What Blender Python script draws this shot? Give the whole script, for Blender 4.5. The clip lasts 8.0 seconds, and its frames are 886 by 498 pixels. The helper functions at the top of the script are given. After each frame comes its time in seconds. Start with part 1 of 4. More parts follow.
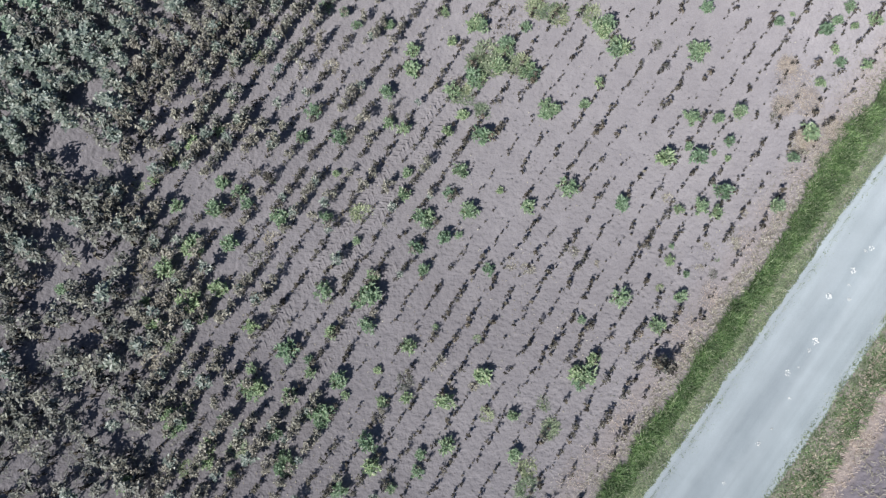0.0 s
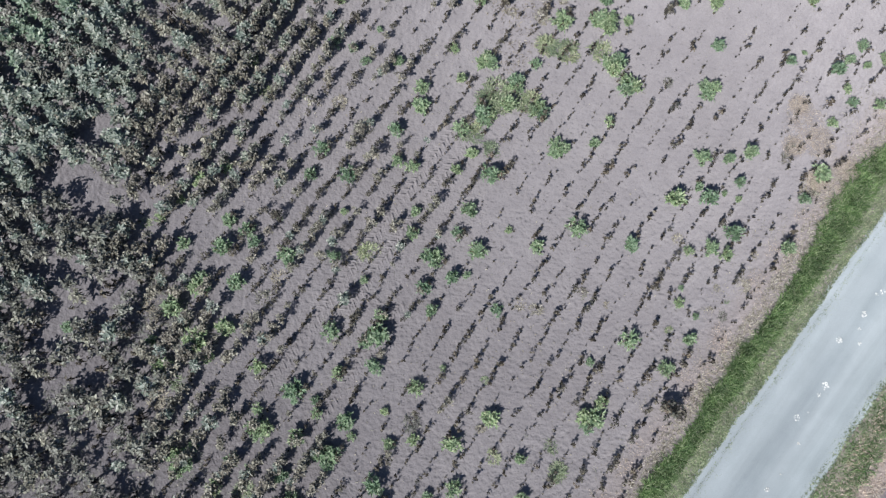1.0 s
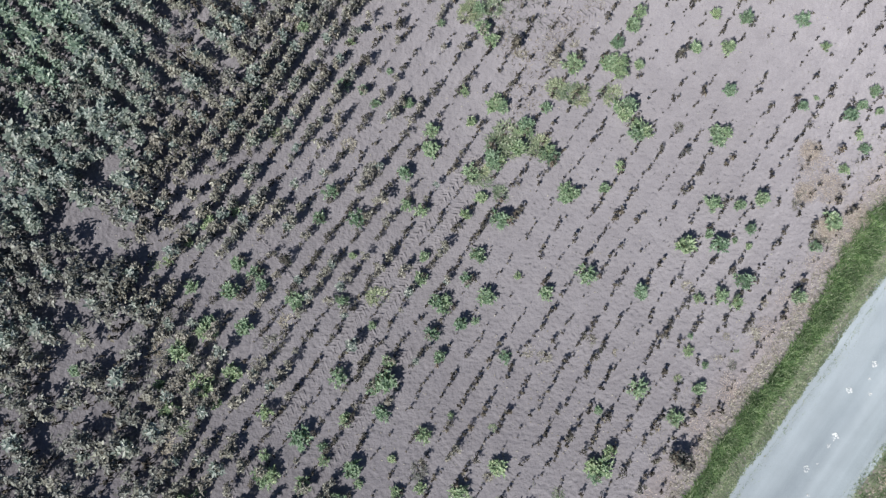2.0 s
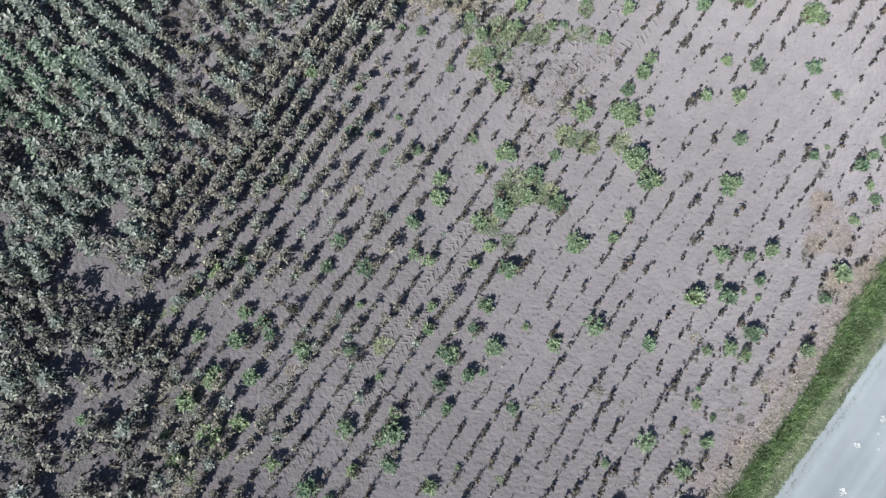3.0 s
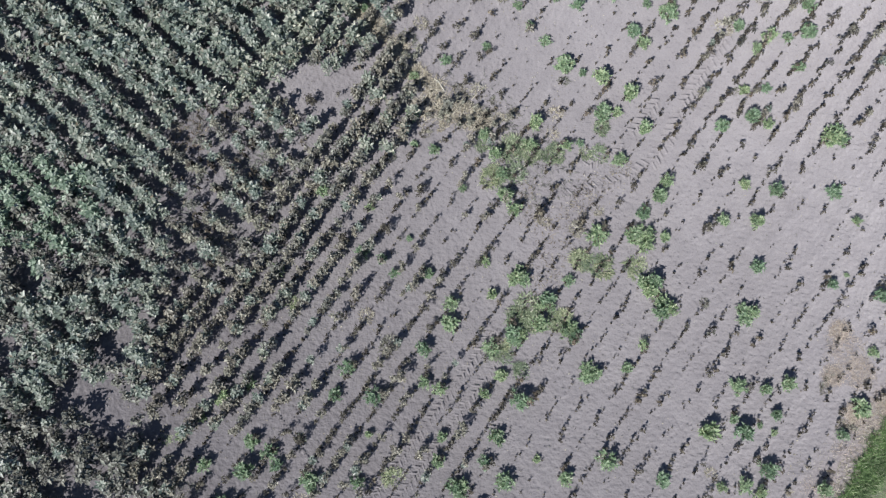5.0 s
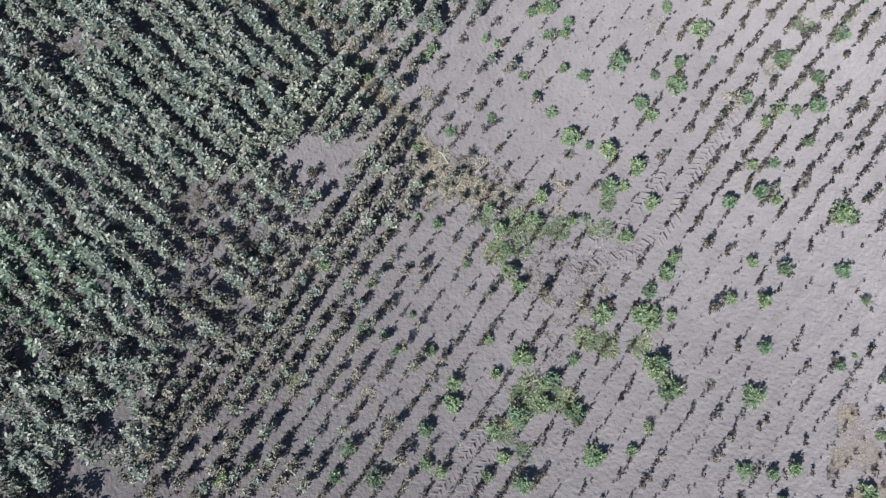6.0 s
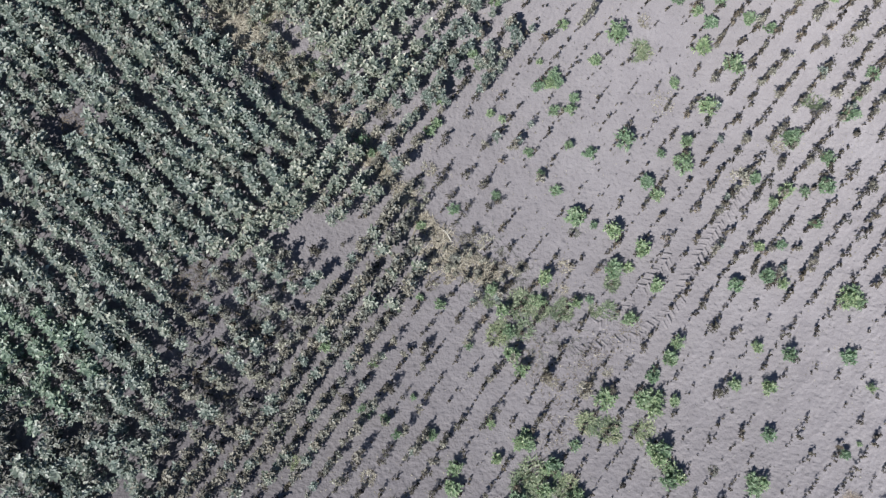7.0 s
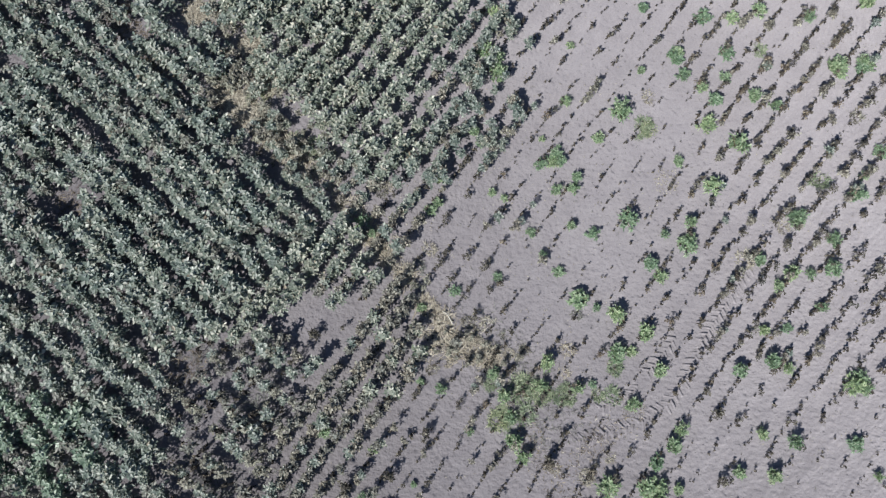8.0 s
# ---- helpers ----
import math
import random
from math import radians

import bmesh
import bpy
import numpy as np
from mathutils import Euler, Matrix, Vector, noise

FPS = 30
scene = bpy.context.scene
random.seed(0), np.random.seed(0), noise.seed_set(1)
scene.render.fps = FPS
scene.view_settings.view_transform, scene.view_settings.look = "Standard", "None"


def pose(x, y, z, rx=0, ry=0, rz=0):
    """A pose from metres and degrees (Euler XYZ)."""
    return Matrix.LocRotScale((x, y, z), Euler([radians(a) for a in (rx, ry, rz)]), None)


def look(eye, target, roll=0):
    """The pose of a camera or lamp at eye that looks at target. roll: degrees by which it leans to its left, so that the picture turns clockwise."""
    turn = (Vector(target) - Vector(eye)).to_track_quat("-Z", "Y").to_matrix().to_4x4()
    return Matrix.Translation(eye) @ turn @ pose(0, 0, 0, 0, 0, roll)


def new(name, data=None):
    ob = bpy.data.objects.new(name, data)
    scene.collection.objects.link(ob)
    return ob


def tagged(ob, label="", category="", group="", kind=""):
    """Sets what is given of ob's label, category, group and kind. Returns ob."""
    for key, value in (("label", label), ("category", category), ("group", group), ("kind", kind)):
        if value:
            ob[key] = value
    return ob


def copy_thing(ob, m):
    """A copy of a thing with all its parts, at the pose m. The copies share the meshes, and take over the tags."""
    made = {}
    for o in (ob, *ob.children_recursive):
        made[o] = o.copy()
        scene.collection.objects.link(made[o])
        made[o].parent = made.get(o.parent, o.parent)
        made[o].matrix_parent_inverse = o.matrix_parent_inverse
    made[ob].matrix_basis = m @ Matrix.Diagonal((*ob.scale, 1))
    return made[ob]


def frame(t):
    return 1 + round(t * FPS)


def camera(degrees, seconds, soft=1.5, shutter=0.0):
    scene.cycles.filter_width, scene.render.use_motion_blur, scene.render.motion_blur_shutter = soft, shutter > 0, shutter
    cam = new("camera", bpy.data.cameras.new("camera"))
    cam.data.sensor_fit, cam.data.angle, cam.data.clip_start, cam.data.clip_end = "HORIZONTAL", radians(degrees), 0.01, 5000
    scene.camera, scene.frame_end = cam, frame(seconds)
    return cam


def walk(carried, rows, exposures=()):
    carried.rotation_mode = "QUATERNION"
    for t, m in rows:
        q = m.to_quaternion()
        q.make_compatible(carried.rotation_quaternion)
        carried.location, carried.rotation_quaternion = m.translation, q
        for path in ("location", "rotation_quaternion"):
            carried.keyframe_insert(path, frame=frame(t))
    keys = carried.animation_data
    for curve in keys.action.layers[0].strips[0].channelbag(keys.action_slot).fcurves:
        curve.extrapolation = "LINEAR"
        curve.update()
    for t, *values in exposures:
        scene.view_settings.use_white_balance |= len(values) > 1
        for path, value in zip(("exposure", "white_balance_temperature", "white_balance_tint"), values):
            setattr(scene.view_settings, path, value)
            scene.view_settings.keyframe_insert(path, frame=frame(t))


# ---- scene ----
EXPOSURE = 0.07
cam = camera(66.4, 8.0, 1.25)

# ---- camera ----
PATH = [
    (0, (0.000, 0.000, 24.996), (-0.014, 1.610, 15.126), 1.75),
    (0.5, (-0.139, 0.717, 25.045), (-0.168, 2.325, 15.176), 1.43),
    (1, (-0.304, 1.537, 25.099), (-0.343, 3.120, 15.225), 1.32),
    (1.5, (-0.464, 2.324, 25.172), (-0.522, 3.929, 15.302), 0.93),
    (3, (-0.975, 5.264, 25.515), (-1.071, 6.762, 15.628), -0.06),
    (3.5, (-1.134, 6.310, 25.601), (-1.247, 7.823, 15.717), -0.42),
    (4, (-1.284, 7.462, 25.654), (-1.405, 8.971, 15.769), -0.56),
    (4.5, (-1.470, 8.660, 25.732), (-1.593, 10.165, 15.847), -0.50),
    (6, (-2.042, 12.964, 25.856), (-2.155, 14.447, 15.967), 0.43),
    (6.5, (-2.188, 14.606, 25.986), (-2.311, 16.037, 16.090), 0.16),
    (7, (-2.332, 16.307, 26.126), (-2.480, 17.676, 16.221), -0.77),
    (7.5, (-2.470, 17.966, 26.225), (-2.633, 19.300, 16.315), -1.45),
    (8, (-2.629, 19.457, 26.229), (-2.795, 20.833, 16.325), -1.38),
]
walk(cam, [(t, look(eye, target, roll)) for t, eye, target, roll in PATH], exposures=[(0.0, EXPOSURE), (8.0, EXPOSURE)])

# ---- light ----
SUN_HEIGHT, SUN_FROM = 48.0, 236.0   # degrees: height, and where it stands counted from +x towards +y
world = bpy.data.worlds.new("sky")
scene.world = world
world.use_nodes = True
wn = world.node_tree
sky = wn.nodes.new("ShaderNodeTexSky")
sky.sky_type, sky.sun_disc = "NISHITA", False
sky.air_density, sky.dust_density = 0.6, 0.2   # a clear dry day
sky.sun_elevation, sky.sun_rotation = radians(SUN_HEIGHT), radians(90 - SUN_FROM)
wn.links.new(sky.outputs["Color"], wn.nodes["Background"].inputs["Color"])
wn.nodes["Background"].inputs["Strength"].default_value = 0.085
sun = new("sun", bpy.data.lights.new("sun", "SUN"))
sun.data.energy, sun.data.angle, sun.data.color = 5.0, radians(0.53), (1.0, 0.98, 0.955)
a, h = radians(SUN_FROM), radians(SUN_HEIGHT)
sun.matrix_world = look((40 * math.cos(a) * math.cos(h), 40 * math.sin(a) * math.cos(h), 40 * math.sin(h)), (0, 0, 0))


# ---- materials ----
class Nodes:
    """A node material, written line by line."""

    def __init__(self, name, rough=0.9, spec=0.3):
        self.mat = bpy.data.materials.new(name)
        self.mat.use_nodes = True
        self.tree = self.mat.node_tree
        self.out = self.tree.nodes["Principled BSDF"]
        self.out.inputs["Roughness"].default_value = rough
        self.out.inputs["Specular IOR Level"].default_value = spec

    def add(self, kind, **inputs):
        n = self.tree.nodes.new(kind)
        for key, value in inputs.items():
            self.put(n.inputs[key.replace("_", " ")], value)
        return n

    def put(self, socket, value):
        if isinstance(value, bpy.types.NodeSocket):
            self.tree.links.new(value, socket)
        else:
            socket.default_value = value

    def place(self):
        return self.tree.nodes.new("ShaderNodeTexCoord").outputs["Object"]

    def noise(self, scale, detail=4.0, rough=0.6, vector=None):
        n = self.add("ShaderNodeTexNoise", Scale=scale, Detail=detail, Roughness=rough)
        self.put(n.inputs["Vector"], vector or self.place())
        return n.outputs["Fac"]

    def ramp(self, fac, stops):
        n = self.tree.nodes.new("ShaderNodeValToRGB")
        while len(n.color_ramp.elements) < len(stops):
            n.color_ramp.elements.new(0.5)
        for e, (at, c) in zip(n.color_ramp.elements, stops):
            e.position, e.color = at, (*c, 1)
        self.put(n.inputs["Fac"], fac)
        return n.outputs["Color"]

    def mix(self, fac, a, b, blend="MIX"):
        n = self.tree.nodes.new("ShaderNodeMix")
        n.data_type, n.blend_type = "RGBA", blend
        self.put(n.inputs[0], fac)
        self.put(n.inputs[6], a)
        self.put(n.inputs[7], b)
        return n.outputs[2]

    def math(self, op, a, b=0.0):
        n = self.tree.nodes.new("ShaderNodeMath")
        n.operation = op
        self.put(n.inputs[0], a)
        self.put(n.inputs[1], b)
        return n.outputs[0]

    def base(self, colour):
        self.put(self.out.inputs["Base Color"], colour)
        return self

    def bump(self, height, strength=0.5, distance=0.02):
        n = self.add("ShaderNodeBump", Strength=strength, Distance=distance, Height=height)
        self.put(self.out.inputs["Normal"], n.outputs["Normal"])
        return self

    def soft(self, colour, share):
        """Light that comes through a thin leaf."""
        t = self.add("ShaderNodeBsdfTranslucent", Color=colour)
        m = self.add("ShaderNodeMixShader", Fac=share)
        self.tree.links.new(self.out.outputs[0], m.inputs[1])
        self.tree.links.new(t.outputs[0], m.inputs[2])
        self.tree.links.new(m.outputs[0], self.tree.nodes["Material Output"].inputs["Surface"])
        return self


# ---- the field's own axes: u along the crop rows, v across them towards the road ----
ROW_TURN, ROW_STEP, ROW_SHIFT = radians(57.5), 0.771, -0.015
UX, UY = math.cos(ROW_TURN), math.sin(ROW_TURN)


def soil_material():
    m = Nodes("dry_soil", 1.0, 0.05)
    at = m.place()
    broad = m.ramp(m.noise(0.12, 3), [(0.3, (0.286, 0.273, 0.283)), (0.7, (0.336, 0.322, 0.333))])
    blot = m.ramp(m.noise(1.3, 5, 0.65), [(0.3, (0.90, 0.89, 0.90)), (0.7, (1.06, 1.05, 1.05))])
    fine = m.ramp(m.noise(20, 3, 0.6), [(0.3, (0.90, 0.89, 0.90)), (0.7, (1.08, 1.08, 1.08))])
    # paler soil towards the lane, with the brighter backscatter of sunlight painted in
    side = m.tree.nodes.new("ShaderNodeSeparateXYZ")
    m.put(side.inputs[0], at)
    across = m.math("ADD", m.math("MULTIPLY", side.outputs["X"], 0.03), m.math("MULTIPLY", side.outputs["Y"], 0.012))
    across = m.math("ADD", across, m.math("MULTIPLY", m.noise(0.2, 3, 0.5, at), 0.5))
    dry = m.ramp(across, [(0.0, (0.84, 0.84, 0.85)), (0.32, (0.955, 0.955, 0.955)), (0.85, (1.11, 1.11, 1.11))])
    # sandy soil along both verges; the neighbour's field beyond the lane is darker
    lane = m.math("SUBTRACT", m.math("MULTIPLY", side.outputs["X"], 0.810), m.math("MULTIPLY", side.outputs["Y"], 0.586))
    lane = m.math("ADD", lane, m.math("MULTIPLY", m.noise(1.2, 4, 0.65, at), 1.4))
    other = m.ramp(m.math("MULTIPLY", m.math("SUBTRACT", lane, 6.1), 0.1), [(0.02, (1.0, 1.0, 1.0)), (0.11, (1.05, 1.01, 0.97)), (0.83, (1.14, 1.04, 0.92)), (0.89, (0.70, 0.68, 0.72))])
    colour = m.mix(1.0, m.mix(1.0, m.mix(1.0, broad, blot, "MULTIPLY"), fine, "MULTIPLY"), dry, "MULTIPLY")
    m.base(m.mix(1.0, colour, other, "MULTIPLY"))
    # shallow dimples and a little grain
    pits = m.add("ShaderNodeTexVoronoi", Scale=5.5, Randomness=1.0, Vector=at)
    pits.feature = "SMOOTH_F1"
    h = m.math("ADD", m.math("MULTIPLY", m.noise(6.0, 2.5, 0.45, at), 1.0), m.math("MULTIPLY", pits.outputs["Distance"], 0.5))
    h = m.math("ADD", h, m.math("MULTIPLY", m.noise(22, 2, 0.5, at), 0.12))
    # short scuffs along the rows
    rows = m.add("ShaderNodeMapping", Vector=at, Rotation=(0, 0, -ROW_TURN), Scale=(2.6, 9.0, 1.0))
    h = m.math("ADD", h, m.math("MULTIPLY", m.noise(1.0, 2, 0.5, rows.outputs[0]), 0.32))
    m.out.inputs["Diffuse Roughness"].default_value = 1.0
    return m.bump(h, 1.0, 0.10).mat


def gravel_material():
    m = Nodes("pale_gravel", 0.95, 0.1)
    at = m.place()
    broad = m.ramp(m.noise(0.5, 4, 0.6, at), [(0.3, (0.372, 0.418, 0.440)), (0.7, (0.440, 0.488, 0.512))])
    stretch = m.add("ShaderNodeMapping", Vector=at, Scale=(0.12, 2.2, 1.0))
    streak = m.ramp(m.noise(1.0, 3, 0.5, stretch.outputs[0]), [(0.30, (0.86, 0.86, 0.87)), (0.70, (1.05, 1.05, 1.05))])
    fine = m.ramp(m.noise(45, 5, 0.7, at), [(0.3, (0.88, 0.88, 0.88)), (0.7, (1.10, 1.10, 1.10))])
    m.out.inputs["Diffuse Roughness"].default_value = 1.0
    side = m.tree.nodes.new("ShaderNodeSeparateXYZ")
    m.put(side.inputs[0], at)
    across = m.math("ADD", m.math("DIVIDE", side.outputs["Y"], 4.0), m.math("MULTIPLY", m.math("SUBTRACT", m.noise(0.8, 3, 0.5, at), 0.5), 0.12))
    worn = m.ramp(across, [(0.20, (1.04, 1.04, 1.04)), (0.30, (0.88, 0.89, 0.90)), (0.38, (0.90, 0.91, 0.92)), (0.47, (1.03, 1.03, 1.03)), (0.70, (0.95, 0.96, 0.96))])
    m.base(m.mix(1.0, m.mix(1.0, m.mix(1.0, broad, streak, "MULTIPLY"), fine, "MULTIPLY"), worn, "MULTIPLY"))
    return m.bump(m.noise(38, 6, 0.7, at), 0.5, 0.02).mat


def leaf_material(name, stops, share=0.2, rough=0.5, spec=0.4, by_object=0.35, clumps=9.0, depth=0.2, drift=None):
    """Leaf colours that change from leaf to leaf, and a little from plant to plant; drift names the tint of the drier patches."""
    m = Nodes(name, rough, spec)
    island = m.tree.nodes.new("ShaderNodeNewGeometry").outputs["Random Per Island"]
    colour = m.ramp(island, stops)
    plant = m.tree.nodes.new("ShaderNodeObjectInfo").outputs["Random"]
    tint = m.ramp(plant, [(0.0, (1 - by_object, 1 - by_object * 0.7, 1 - by_object * 0.6)), (1.0, (1 + by_object, 1 + by_object * 0.7, 1 + by_object * 0.3))])
    patch = m.ramp(m.noise(clumps, 3), [(0.3, (1 - depth, 1 - depth, 1 - depth)), (0.7, (1 + 0.75 * depth, 1 + 0.75 * depth, 1 + 0.5 * depth))])
    colour = m.mix(1.0, m.mix(1.0, colour, tint, "MULTIPLY"), patch, "MULTIPLY")
    if drift:
        slow = m.ramp(m.noise(0.9, 4, 0.65), [(0.38, (1.0, 1.0, 1.0)), (0.62, drift)])
        colour = m.mix(1.0, colour, slow, "MULTIPLY")
    m.base(colour)
    return (m.soft(colour, share) if share else m).mat


SOIL = soil_material()
GRAVEL = gravel_material()
WEED = leaf_material("weed_leaf", [(0.0, (0.160, 0.245, 0.150)), (0.45, (0.285, 0.405, 0.255)), (0.85, (0.430, 0.530, 0.370)), (1.0, (0.58, 0.64, 0.49))], 0.32, 0.5, 0.4, 0.24)
PALE = leaf_material("pale_weed_leaf", [(0.0, (0.19, 0.245, 0.155)), (0.5, (0.330, 0.400, 0.270)), (0.8, (0.44, 0.490, 0.36)), (1.0, (0.56, 0.55, 0.45))], 0.32, 0.5, 0.4, 0.18)
CROP = leaf_material("crop_leaf", [(0.0, (0.105, 0.143, 0.124)), (0.40, (0.202, 0.250, 0.224)), (0.74, (0.340, 0.388, 0.358)), (0.97, (0.53, 0.56, 0.525)), (1.0, (0.20, 0.17, 0.13))], 0.18, 0.42, 0.55, 0.2, 4.0, 0.18, (1.07, 1.01, 0.95))
DRY_CROP = leaf_material("dry_crop_leaf", [(0.0, (0.120, 0.108, 0.092)), (0.4, (0.240, 0.222, 0.188)), (0.75, (0.355, 0.334, 0.284)), (1.0, (0.50, 0.475, 0.41))], 0.12, 0.6, 0.4, 0.2, 4.0, 0.2, (0.95, 1.0, 0.96))
WILTED = leaf_material("wilted_leaf", [(0.0, (0.082, 0.075, 0.069)), (0.4, (0.168, 0.158, 0.142)), (0.75, (0.270, 0.260, 0.233)), (1.0, (0.45, 0.434, 0.392))], 0.12, 0.5, 0.5, 0.2, 4.0, 0.2, (0.94, 1.0, 0.96))
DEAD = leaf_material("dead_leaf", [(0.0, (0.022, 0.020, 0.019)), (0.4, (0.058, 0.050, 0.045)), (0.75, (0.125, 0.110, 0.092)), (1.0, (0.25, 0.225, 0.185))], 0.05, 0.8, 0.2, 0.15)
GREEN_CROP = leaf_material("green_crop_leaf", [(0.0, (0.090, 0.140, 0.105)), (0.45, (0.185, 0.262, 0.200)), (0.80, (0.320, 0.405, 0.330)), (1.0, (0.50, 0.57, 0.49))], 0.18, 0.42, 0.5, 0.2, 4.0, 0.18)
HUSK = leaf_material("dried_plant_leaf", [(0.0, (0.056, 0.048, 0.045)), (0.5, (0.116, 0.101, 0.089)), (0.85, (0.205, 0.184, 0.154)), (1.0, (0.34, 0.312, 0.256))], 0.08, 0.75, 0.25)
STRAW = leaf_material("straw", [(0.0, (0.22, 0.198, 0.165)), (0.5, (0.41, 0.378, 0.318)), (1.0, (0.56, 0.53, 0.46))], 0.1, 0.8, 0.2, 0.08)
TAN = leaf_material("tan_dead_grass", [(0.0, (0.38, 0.315, 0.275)), (0.5, (0.55, 0.470, 0.415)), (1.0, (0.67, 0.60, 0.545))], 0.15, 0.8, 0.2, 0.08)
VERGE_PALE = leaf_material("pale_grass_blade", [(0.0, (0.16, 0.215, 0.125)), (0.5, (0.265, 0.335, 0.215)), (0.85, (0.37, 0.425, 0.30)), (1.0, (0.54, 0.53, 0.42))], 0.3, 0.6, 0.25, 0.06, 1.9, 0.3)
GRASS = leaf_material("grass_blade", [(0.0, (0.068, 0.132, 0.052)), (0.5, (0.155, 0.250, 0.112)), (0.85, (0.262, 0.365, 0.185)), (1.0, (0.44, 0.48, 0.35))], 0.3, 0.55, 0.3, 0.06, 1.6, 0.45)
STEM = leaf_material("plant_stem", [(0.0, (0.10, 0.11, 0.06)), (1.0, (0.17, 0.16, 0.09))], 0.0, 0.7)
DRY_STEM = leaf_material("dry_stem", [(0.0, (0.06, 0.05, 0.04)), (1.0, (0.16, 0.13, 0.10))], 0.0, 0.8)
WHITE = leaf_material("white_stone", [(0.0, (0.70, 0.71, 0.72)), (1.0, (0.82, 0.82, 0.82))], 0.0, 0.8, 0.3, 0.05)
WOOD = leaf_material("bleached_wood", [(0.0, (0.55, 0.53, 0.48)), (1.0, (0.68, 0.66, 0.60))], 0.0, 0.8, 0.2, 0.05)


# ---- mesh tools ----
class Tris:
    """Triangles gathered as arrays; each call of leaf() or twig() is an island of its own."""

    def __init__(self):
        self.v, self.f, self.n = [], [], 0

    def add(self, v, f):
        self.v.append(np.asarray(v, float))
        self.f.append(np.asarray(f, int) + self.n)
        self.n += len(v)

    def arrays(self):
        return np.concatenate(self.v), np.concatenate(self.f)

    def leaf(self, base, turn, rise, length, width, droop=0.3, fold=0.25, widest=0.45):
        out = np.array([math.cos(turn) * math.cos(rise), math.sin(turn) * math.cos(rise), math.sin(rise)])
        side = np.array([-math.sin(turn), math.cos(turn), 0.0])
        up = np.cross(out, side)
        base = np.asarray(base, float)
        mid = base + out * length * widest + up * 0.04 * length
        tip = base + out * length - np.array([0, 0, droop * length])
        lift = up * fold * width * 0.5
        self.add([base, mid + side * width / 2 + lift, mid - side * width / 2 + lift, mid, tip], [(0, 3, 1), (0, 2, 3), (1, 3, 4), (3, 2, 4)])

    def kite(self, base, turn, rise, length, width, droop=0.3, fold=0.4):
        """A small leaf of two halves that meet in a raised or sunken midrib."""
        out = np.array([math.cos(turn) * math.cos(rise), math.sin(turn) * math.cos(rise), math.sin(rise)])
        side = np.array([-math.sin(turn), math.cos(turn), 0.0])
        base = np.asarray(base, float)
        mid = base + out * length * 0.48 + np.cross(out, side) * fold * width * 0.5 - np.array([0, 0, droop * length * 0.2])
        self.add([base, mid + side * width / 2, base + out * length - np.array([0, 0, droop * length]), mid - side * width / 2], [(0, 2, 1), (0, 3, 2)])

    def blade(self, base, turn, rise, length, width, droop=0.3):
        out = np.array([math.cos(turn) * math.cos(rise), math.sin(turn) * math.cos(rise), math.sin(rise)])
        side = np.array([-math.sin(turn), math.cos(turn), 0.0]) * width / 2
        base = np.asarray(base, float)
        mid = base + out * length * 0.55
        tip = base + out * length - np.array([0, 0, droop * length])
        self.add([base + side, base - side, mid + side * 0.8, mid - side * 0.8, tip], [(0, 1, 3), (0, 3, 2), (2, 3, 4)])

    def twig(self, a, b, ra, rb, sides=4):
        a, b = np.asarray(a, float), np.asarray(b, float)
        way = (b - a) / (np.linalg.norm(b - a) + 1e-9)
        p = np.cross(way, (0.3, 0.9, 0.2))
        p /= np.linalg.norm(p)
        q = np.cross(way, p)
        ring = [p * math.cos(k * math.tau / sides) + q * math.sin(k * math.tau / sides) for k in range(sides)]
        v = [a + r * ra for r in ring] + [b + r * rb for r in ring] + [b + way * rb * 0.5]
        f = []
        for k in range(sides):
            n = (k + 1) % sides
            f += [(k, n, sides + n), (k, sides + n, sides + k), (sides + k, sides + n, 2 * sides)]
        self.add(v, f)


def tri_mesh(name, v, f, material):
    me = bpy.data.meshes.new(name)
    v, f = np.asarray(v, np.float32), np.asarray(f, np.int32)
    me.vertices.add(len(v))
    me.vertices.foreach_set("co", v.ravel())
    me.loops.add(f.size)
    me.loops.foreach_set("vertex_index", f.ravel())
    me.polygons.add(len(f))
    me.polygons.foreach_set("loop_start", np.arange(0, f.size, 3, dtype=np.int32))
    me.update(calc_edges=True)
    me.validate()
    me.materials.append(material)
    return me


def part(name, tris, material, parent, label=""):
    ob = new(name, tri_mesh(name, *tris.arrays(), material))
    ob.parent = parent
    return tagged(ob, label)


def spread(kinds, spots):
    """Many copies of a few plants as plain arrays. Spots: x, y, z, turn, size, tall, kind."""
    vs, fs, n = [], [], 0
    for x, y, z, turn, size, tall, k in spots:
        v, f = kinds[k]
        c, s = math.cos(turn) * size, math.sin(turn) * size
        w = np.empty_like(v)
        w[:, 0] = v[:, 0] * c - v[:, 1] * s + x
        w[:, 1] = v[:, 0] * s + v[:, 1] * c + y
        w[:, 2] = v[:, 2] * tall + z
        vs.append(w)
        fs.append(f + n)
        n += len(v)
    return np.concatenate(vs), np.concatenate(fs)


rng = random.Random(7)
U = rng.uniform

def to_xy(u, v):
    return u * UX + v * UY, u * UY - v * UX


def to_uv(x, y):
    return x * UX + y * UY, x * UY - y * UX


def row_bend(u, v):
    """How far the drilled rows stray from straight parallel lines: they fan out a little and curve."""
    return (-0.83 * (u - 8) ** 2 - 3.17 * (u - 8) * v - 1.08 * v * v) / 1000


def row_at(u, v0):
    """Where the row that starts from v0 runs at u."""
    return v0 - row_bend(u, v0 - row_bend(u, v0))


